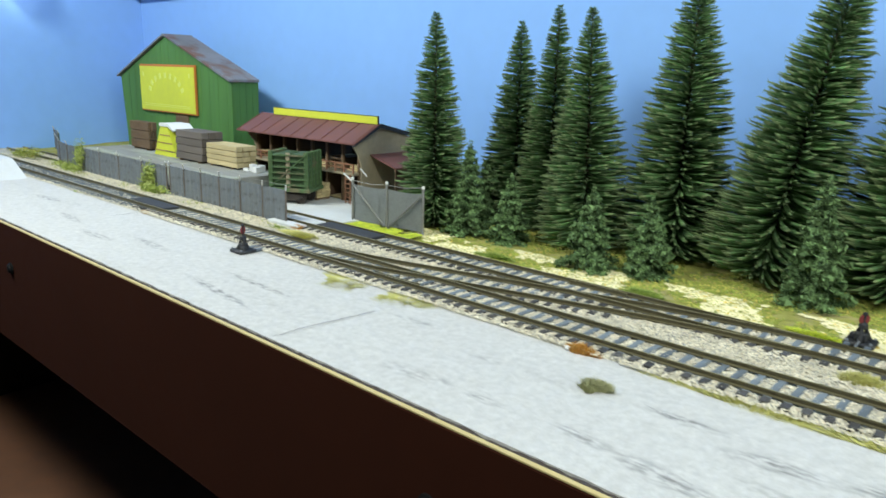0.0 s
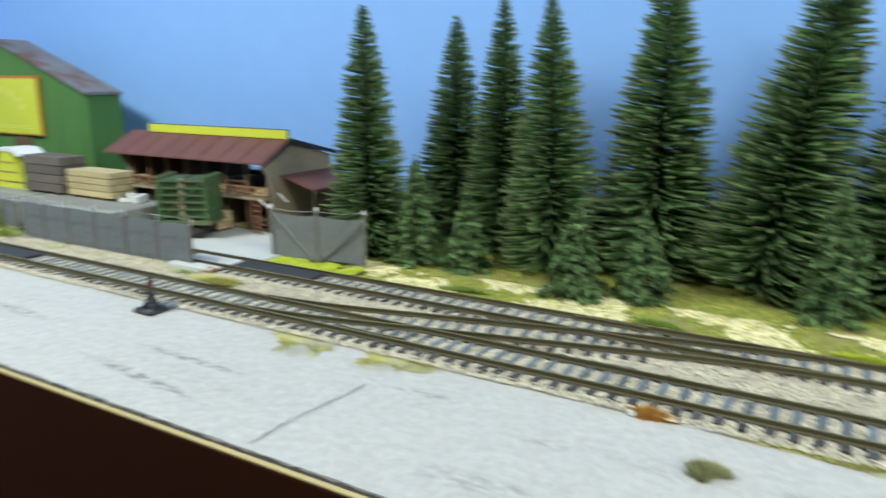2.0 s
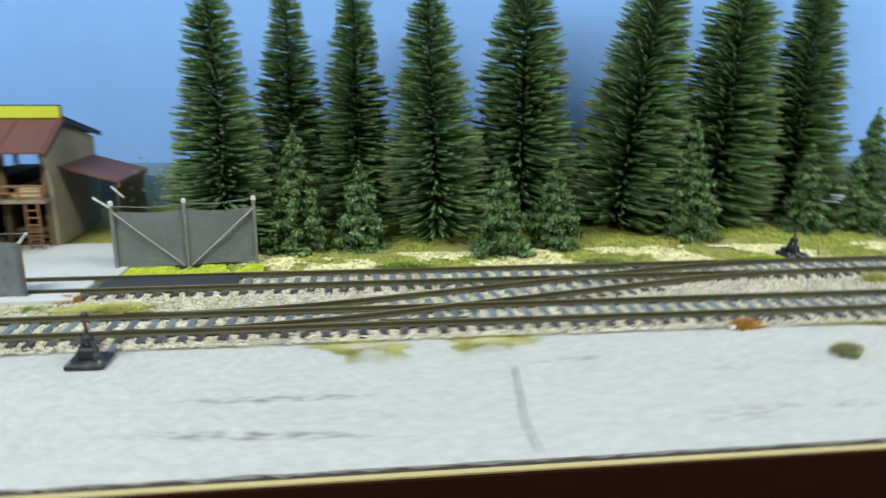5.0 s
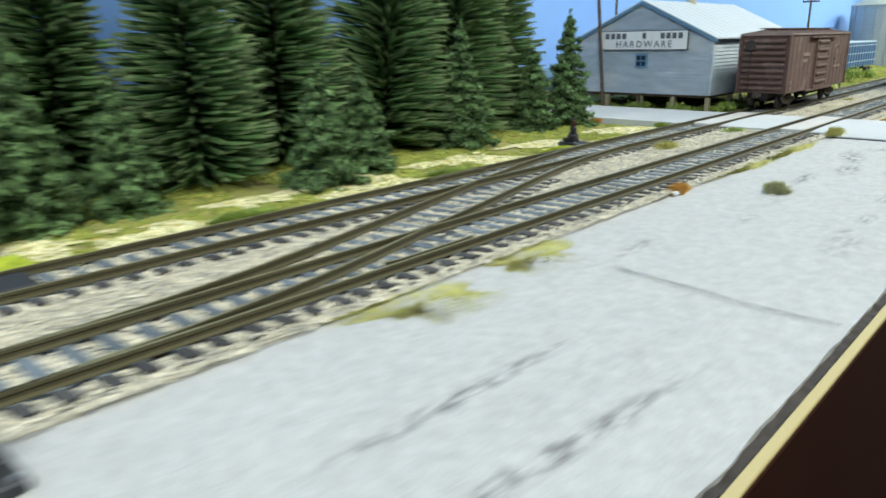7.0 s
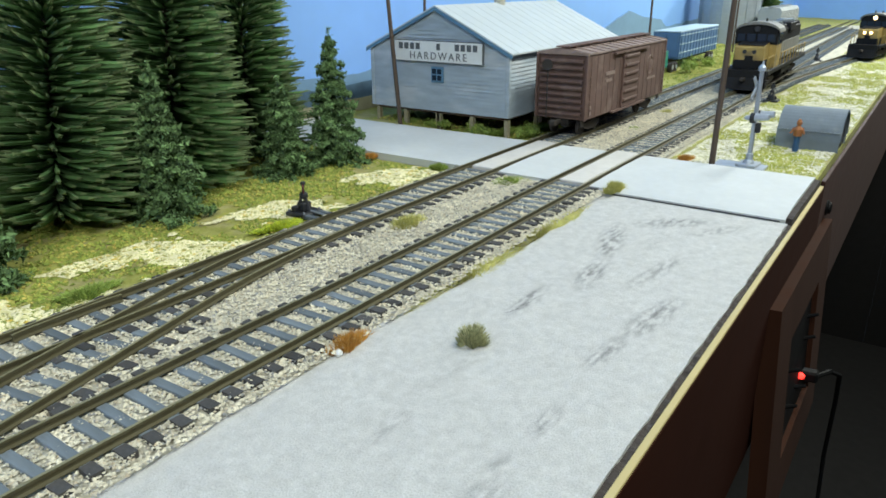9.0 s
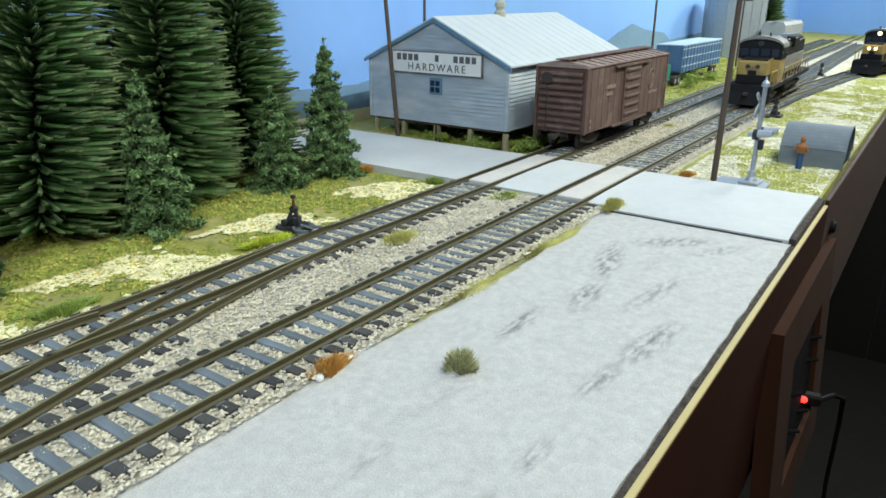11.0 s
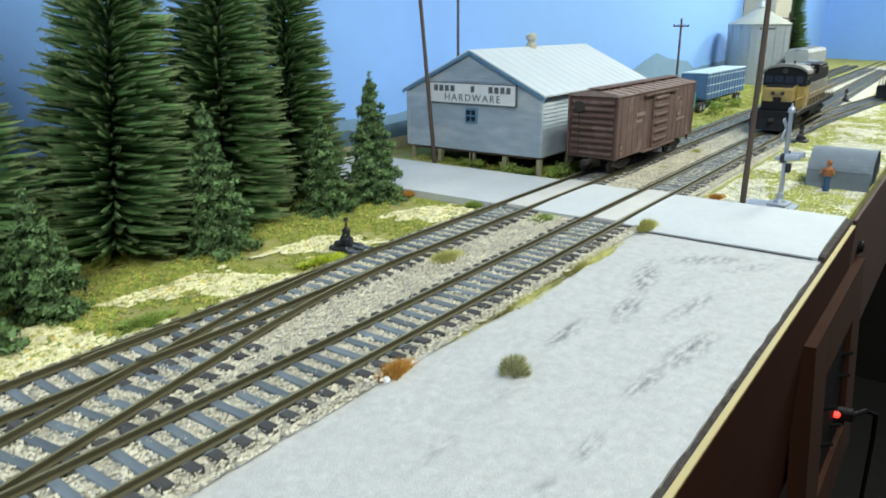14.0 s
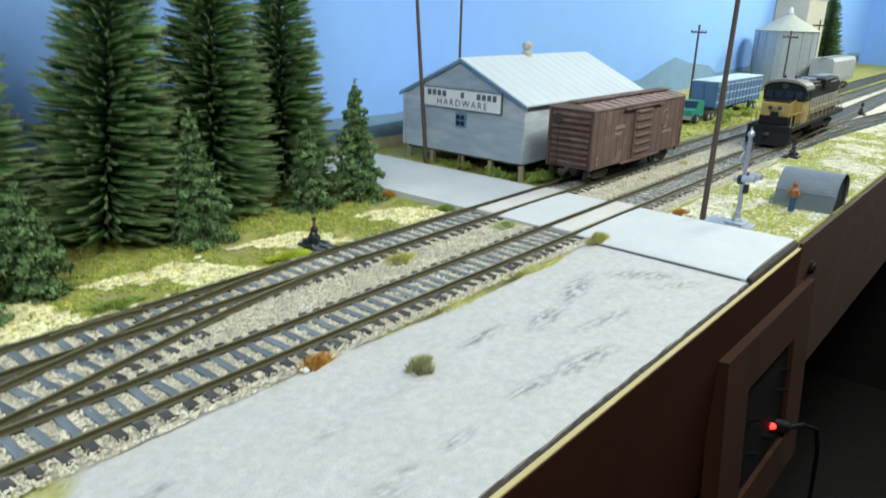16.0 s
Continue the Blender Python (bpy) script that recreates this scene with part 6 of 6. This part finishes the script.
# ---- poles, signal, culvert and figure ----
def utility_pole(x, y, z0, h, r, label, tilt=(0, 0), arm=False):
    t = thing("utility_pole", pose(x, y, z0, tilt[0], tilt[1], 0), label, "utility pole", group="utility poles")
    part("shaft", tube((0, 0, -0.002), (0, 0, h), r, r * 0.75, 9), POLE, t)
    if arm:
        part("crossarm", box(-0.0006, 0.0006, -0.010, 0.010, h - 0.010, h - 0.0082), POLE, t)
        for y_ in (-0.009, -0.004, 0.004, 0.009):
            part("insulator", lathe([(0.0003, 0), (0.0007, 0.0004), (0.0005, 0.0018)], 6), GLASSDARK, t, m=pose(0, y_, h - 0.0082))
    return t


utility_pole(0.428, -0.0355, -0.0045, 0.150, 0.0016, "brown round pole beside the road crossing", (0, 2.0))
utility_pole(0.4265, 0.1715, -0.0030, 0.150, 0.0015, "brown round pole before the hardware store", (-5.5, 0))
utility_pole(0.515, 0.214, -0.0040, 0.150, 0.0012, "thin brown pole behind the hardware store")
utility_pole(0.955, 0.185, -0.0040, 0.100, 0.0016, "brown utility pole with a crossarm", arm=True)
utility_pole(1.130, 0.123, -0.0040, 0.095, 0.0014, "thin brown pole before the grain bin", arm=True)
utility_pole(1.380, 0.148, -0.0040, 0.110, 0.0016, "brown utility pole with a crossarm", arm=True)


def crossing_signal():
    t = thing("crossing_signal", pose(0.4335, -0.0525, -0.0042, 0, 0, 86), "silver grade-crossing signal on a stepped base", "crossing signal")
    part("plinth", box(-0.0065, 0.0065, -0.0085, 0.0165, 0, 0.0016, 0.0003), SIGNAL, t, m=pose(0, 0, 0, 0, 0, -86))
    part("step", box(-0.0048, 0.0048, -0.0060, 0.0060, 0.0016, 0.0030, 0.0003), SIGNAL, t)
    part("foot", lathe([(0.0030, 0.003), (0.0026, 0.0040), (0.0018, 0.0050), (0.0018, 0.0078), (0.0014, 0.0082)], 12), SIGNAL, t)
    part("mast", tube((0, 0, 0.0078), (0, 0, 0.0500), 0.0012, 0.0011, 10), SIGNAL, t)
    part("finial", lathe([(0.0012, 0.0495), (0.0020, 0.0500), (0.0018, 0.0516), (0.0006, 0.0530), (0.0004, 0.0546)], 10), SIGNAL, t)
    for an in (38, -38):
        part("crossbuck", box(-0.0004, 0.0004, -0.0080, 0.0080, -0.0009, 0.0009), SIGNAL, t, "narrow crossbuck board", m=pose(0.0014, 0, 0.0420, an, 0, 0))
    part("arm", tube((0, -0.0055, 0.0270), (0, 0.0055, 0.0270), 0.0006, n=6), SIGNAL, t)
    for y in (-0.0048, 0.0048):
        h = part("lamp_head", tube((-0.0012, y, 0.0270), (0.0008, y, 0.0270), 0.0026, n=14), BLACK, t, "round black lamp backplate")
        part("hood", tube((-0.0078, y, 0.0282), (-0.0010, y, 0.0276), 0.0016, 0.0020, 10), SIGNAL, h)
        part("back_can", tube((0.0008, y, 0.0270), (0.0036, y, 0.0268), 0.0015, 0.0010, 10), SIGNAL, h)
    part("relay_case", box(-0.0032, -0.0008, -0.0014, 0.0014, 0.0190, 0.0240, 0.0003), BLACK, t)


crossing_signal()


def culvert_hut():
    t = thing("arched_hut", pose(0.515, -0.0695, -0.0045), "blue-grey half-round metal hut in the meadow", "hut")
    n, r = 22, 0.0165
    bm = bmesh.new()
    ribs = 34
    prev = None
    for k in range(ribs + 1):
        y = -0.0170 + 0.0335 * k / ribs
        rr = r + (0.00002 if k % 2 else -0.00002)
        ring = [bm.verts.new((rr * math.cos(math.pi * i / n), y, 0.006 + rr * 1.0 * math.sin(math.pi * i / n))) for i in range(n + 1)]
        ring = [bm.verts.new((rr, y, 0))] + ring + [bm.verts.new((-rr, y, 0))]
        if prev:
            for i in range(len(ring) - 1):
                bm.faces.new((prev[i], prev[i + 1], ring[i + 1], ring[i]))
        prev = ring
    bmesh.ops.recalc_face_normals(bm, faces=bm.faces[:])
    part("shell", bm, HUT, t)
    arch = [(r * 0.985 * math.cos(math.pi * i / n), 0.006 + r * 0.985 * math.sin(math.pi * i / n)) for i in range(n + 1)]
    part("end_wall", prism([(r * 0.985, 0)] + arch + [(-r * 0.985, 0)], -0.0160, -0.0152, "y"), BLACK, t, "dark end wall")
    part("end_wall", prism([(r * 0.985, 0)] + arch + [(-r * 0.985, 0)], 0.0152, 0.0160, "y"), STEEL, t)
    rim = bmesh.new()
    for a, b in zip(arch, arch[1:]):
        tube((a[0], -0.0171, a[1]), (b[0], -0.0171, b[1]), 0.0005, n=5, bm=rim)
    part("rim", rim, HUT, t)
    part("seam", box(-r - 0.0004, -r + 0.0002, -0.0165, 0.0165, 0.0105, 0.0112), HUT, t)


culvert_hut()


def figurine(x, y, z):
    bm = lathe([(0.0016, 0), (0.0018, 0.0010), (0.0015, 0.0080), (0.0022, 0.0090), (0.0027, 0.0130), (0.0012, 0.0146), (0.0009, 0.0150), (0.0014, 0.0158), (0.0015, 0.0172), (0.0006, 0.0186)], 10)
    tube((0, 0.0022, 0.0135), (-0.0018, 0.0036, 0.0105), 0.0007, 0.0006, 6, bm)
    tube((0, -0.0022, 0.0135), (-0.0018, -0.0034, 0.0105), 0.0007, 0.0006, 6, bm)
    for fc in bm.faces:
        fc.material_index = 1 if fc.calc_center_median().z < 0.0088 else 0
    ob = part("figurine", bm, CLOTHES, m=pose(x, y, z))
    ob.data.materials.append(DENIM)
    tagged(ob, "tiny painted model figure beside the hut", "figurine")


figurine(0.491, -0.0655, -0.0045)


# ---- trailer truck, grain bin, elevator ----
def trailer_truck():
    t = thing("trailer_truck", pose(0.825, 0.1305, -0.0045, 0, 0, 0.5) @ Matrix.Diagonal((1.0, 1.0, 0.92, 1.0)), "parked teal tractor with a faded blue box trailer", "truck")
    b = part("trailer_box", box(0.030, 0.190, -0.015, 0.015, 0.0130, 0.0440, 0.0006), TRAILER, t, "faded blue ribbed trailer box")
    for k in range(13):
        part("side_rib", box(0.034 + 0.0122 * k, 0.0352 + 0.0122 * k, -0.0158, -0.0150, 0.0135, 0.0432), TRAILER, b)
    for z in (0.020, 0.030, 0.040):
        part("side_rail", box(0.030, 0.190, -0.0156, -0.0150, z, z + 0.0010), TRAILERTOP, b)
    part("trailer_roof", box(0.0295, 0.1905, -0.0153, 0.0153, 0.0441, 0.0455, 0.0003), TRAILERTOP, t, "pale trailer roof")
    for ya, yb in ((-0.013, -0.001), (0.001, 0.013)):
        part("nose_panel", box(0.0290, 0.0300, ya, yb, 0.0150, 0.0420, 0.0002), TRAILER, b)
    cab = part("cab", prism([(-0.030, 0.007), (0.004, 0.007), (0.004, 0.025), (-0.012, 0.025), (-0.015, 0.017), (-0.030, 0.0155)], -0.0115, 0.0115, "y"), TEAL, t, "teal tractor cab")
    part("windshield", prism([(-0.0152, 0.0175), (-0.0124, 0.0243), (-0.0130, 0.0245), (-0.0158, 0.0177)], -0.010, 0.010, "y"), GLASSDARK, cab)
    part("bumper", box(-0.032, -0.030, -0.0120, 0.0120, 0.005, 0.009, 0.0004), SILVER, t)
    part("chassis", box(-0.028, 0.186, -0.005, 0.005, 0.008, 0.0128), GRIME, t)
    for x in (-0.021, 0.012, 0.024, 0.160, 0.173):
        for s in (-1, 1):
            w = part("wheel", tube((x, s * 0.0130 - 0.0022, 0.0056), (x, s * 0.0130 + 0.0022, 0.0056), 0.0056, n=16), GRIME, t)
            part("hub", tube((x, s * 0.0153 - 0.0003, 0.0056), (x, s * 0.0153 + 0.0003, 0.0056), 0.0026, n=10), SILVER, w)


trailer_truck()


def grain_bin():
    t = thing("grain_bin", pose(1.290, 0.172, -0.004), "silver corrugated grain bin with conical roof", "grain bin")
    prof = []
    for k in range(40):
        prof.append((0.046 + (0.00012 if k % 2 else 0), 0.092 * k / 39))
    part("bin_wall", lathe(prof, 32), SILVER, t)
    for k in range(16):
        a = 2 * math.pi * k / 16
        part("stiffener", tube((0.0465 * math.cos(a), 0.0465 * math.sin(a), 0), (0.0465 * math.cos(a), 0.0465 * math.sin(a), 0.0915), 0.0007, n=5), SILVER, t)
    part("bin_roof", lathe([(0.0480, 0.0915), (0.0480, 0.0925), (0.006, 0.1160), (0.006, 0.1185), (0.0005, 0.1200)], 20), BINROOF, t, "dusty tan conical roof")
    part("cap", lathe([(0.004, 0.1185), (0.004, 0.1225), (0.002, 0.128)], 10), TINROOF, t)


grain_bin()


def elevator():
    t = thing("grain_elevator", pose(1.480, 0.1925, -0.004), "tall cream grain elevator against the wall", "grain elevator")
    part("tower", box(-0.060, 0.060, -0.0130, 0.0415, 0, 0.150, 0.001), CONC, t)
    part("headhouse", prism([(-0.010, 0.150), (0.038, 0.150), (0.038, 0.190), (0.014, 0.205), (-0.010, 0.190)], -0.050, 0.055, "x"), CONC, t)
    part("band", box(-0.061, 0.061, -0.0138, 0.0416, 0.143, 0.1465), STEEL, t)
    for z in (0.05, 0.10):
        part("band", box(-0.0606, -0.0598, -0.0128, 0.0412, z, z + 0.0012), STEEL, t)


elevator()
big_spruce(1.62, 0.188, 0.190, 0.036, 41)

# ---- fascia hardware ----
def control_panel():
    t = thing("control_panel", pose(0.3770, -0.0955, -0.080, -4.3, 0, 0), "brown framed black control panel with a lit red lamp", "control panel")
    f0, f1 = 0.066, 0.053
    fr = bmesh.new()
    for q in ((-f0, f0, f1 - 0.024, f1), (-f0, f0, -f1, -f1 + 0.024), (-f0, -f0 + 0.030, -f1 + 0.024, f1 - 0.024), (f0 - 0.030, f0, -f1 + 0.024, f1 - 0.024)):
        box(q[0], q[1], -0.0035, 0.0036, q[2], q[3], 0, fr)
    bmesh.ops.remove_doubles(fr, verts=fr.verts[:], dist=0.0001)
    part("frame", fr, FRAMEWOOD, t)
    p = part("panel", box(-f0 + 0.0302, f0 - 0.0302, -0.0012, -0.0002, -f1 + 0.0241, f1 - 0.0241), PANELBLK, t, "black switch panel")
    for x, z in ((-0.020, 0.006), (-0.020, -0.012), (0.022, 0.004), (0.026, 0.014), (0.004, -0.014)):
        part("toggle", tube((x, -0.0010, z), (x, -0.0060, z + 0.002), 0.0011, 0.0008, 8), PANELBLK, p)
    part("led", lathe([(0.0016, 0), (0.0016, 0.0014), (0.0010, 0.0024), (0.0003, 0.0028)], 12), LEDRED, p, "glowing red lamp", m=pose(0.017, -0.0010, -0.014, 90, 0, 0))
    part("plug", box(0.020, 0.026, -0.009, -0.0010, -0.0185, -0.0130, 0.001), PANELBLK, p)
    c = bmesh.new()
    pts = [(0.024, -0.008, -0.016), (0.034, -0.013, -0.017), (0.050, -0.016, -0.026), (0.072, -0.014, -0.052), (0.088, -0.010, -0.100), (0.094, -0.008, -0.20)]
    for a, b in zip(pts, pts[1:]):
        tube(a, b, 0.0012, n=6, bm=c)
    part("cable", c, PANELBLK, t, "black cable hanging down")


control_panel()
for x, z in ((0.165, -0.035), (-0.22, -0.035), (0.445, -0.022)):
    tagged(part("fascia_knob", lathe([(0.0040, 0), (0.0040, 0.0008), (0.0030, 0.0012), (0.0028, 0.0022), (0.0018, 0.0026)], 14), PANELBLK, m=pose(x, YF - 0.0001, z, 90, 0, 0)), "small dark screw knob on the fascia", "knob", group="fascia knobs")
# underside in the same painted shade
tagged(part("layout_underside", box(XL + 0.001, XR - 0.001, -0.0866, YW - 0.001, -0.090, -0.046), AISLESHADE), "underside of the layout with its shade painted near-black", "layout frame", kind="structure")
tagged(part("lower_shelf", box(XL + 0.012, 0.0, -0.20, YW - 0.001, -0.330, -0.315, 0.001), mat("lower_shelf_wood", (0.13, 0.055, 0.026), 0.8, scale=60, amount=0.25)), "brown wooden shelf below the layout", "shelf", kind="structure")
# two panels added to fill the space under the layout with painted shade
tagged(part("shelf_back", box(XL + 0.001, XR - 0.001, 0.10, 0.11, -0.3149, -0.0901), AISLESHADE), "added near-black panel standing in for shade under the layout", "panel", kind="structure")
tagged(part("end_panel", box(XL + 0.0005, XL + 0.0115, -0.60, YW - 0.001, -0.89, -0.0901), AISLESHADE), "added near-black panel standing in for shade at the layout end", "panel", kind="structure")
tagged(part("wall_trim", box(XL + 0.001, -0.46, YW - 0.008, YW - 0.0002, 0.186, 0.205), TIMBER), "brown trim board high on the backdrop wall", "trim", kind="structure")
wl = thing("wall_lamp", pose(XL, 0.080, 0.192), "round white lamp glowing on the end wall", "lamp")
part("mount", tube((0.0002, 0, 0), (0.006, 0, 0), 0.016, n=20), SIGNWHITE, wl)
part("globe", lathe([(0.001, 0), (0.014, 0.002), (0.020, 0.010), (0.020, 0.018), (0.013, 0.027), (0.001, 0.030)], 20), glow("lamp_globe", (1.0, 0.98, 0.92), 3.0), wl, "glowing white globe", m=pose(0.006, 0, 0, 0, 90, 0))


def motions():
    """Nothing but the camera moves in this place; the trains stand still."""


motions()
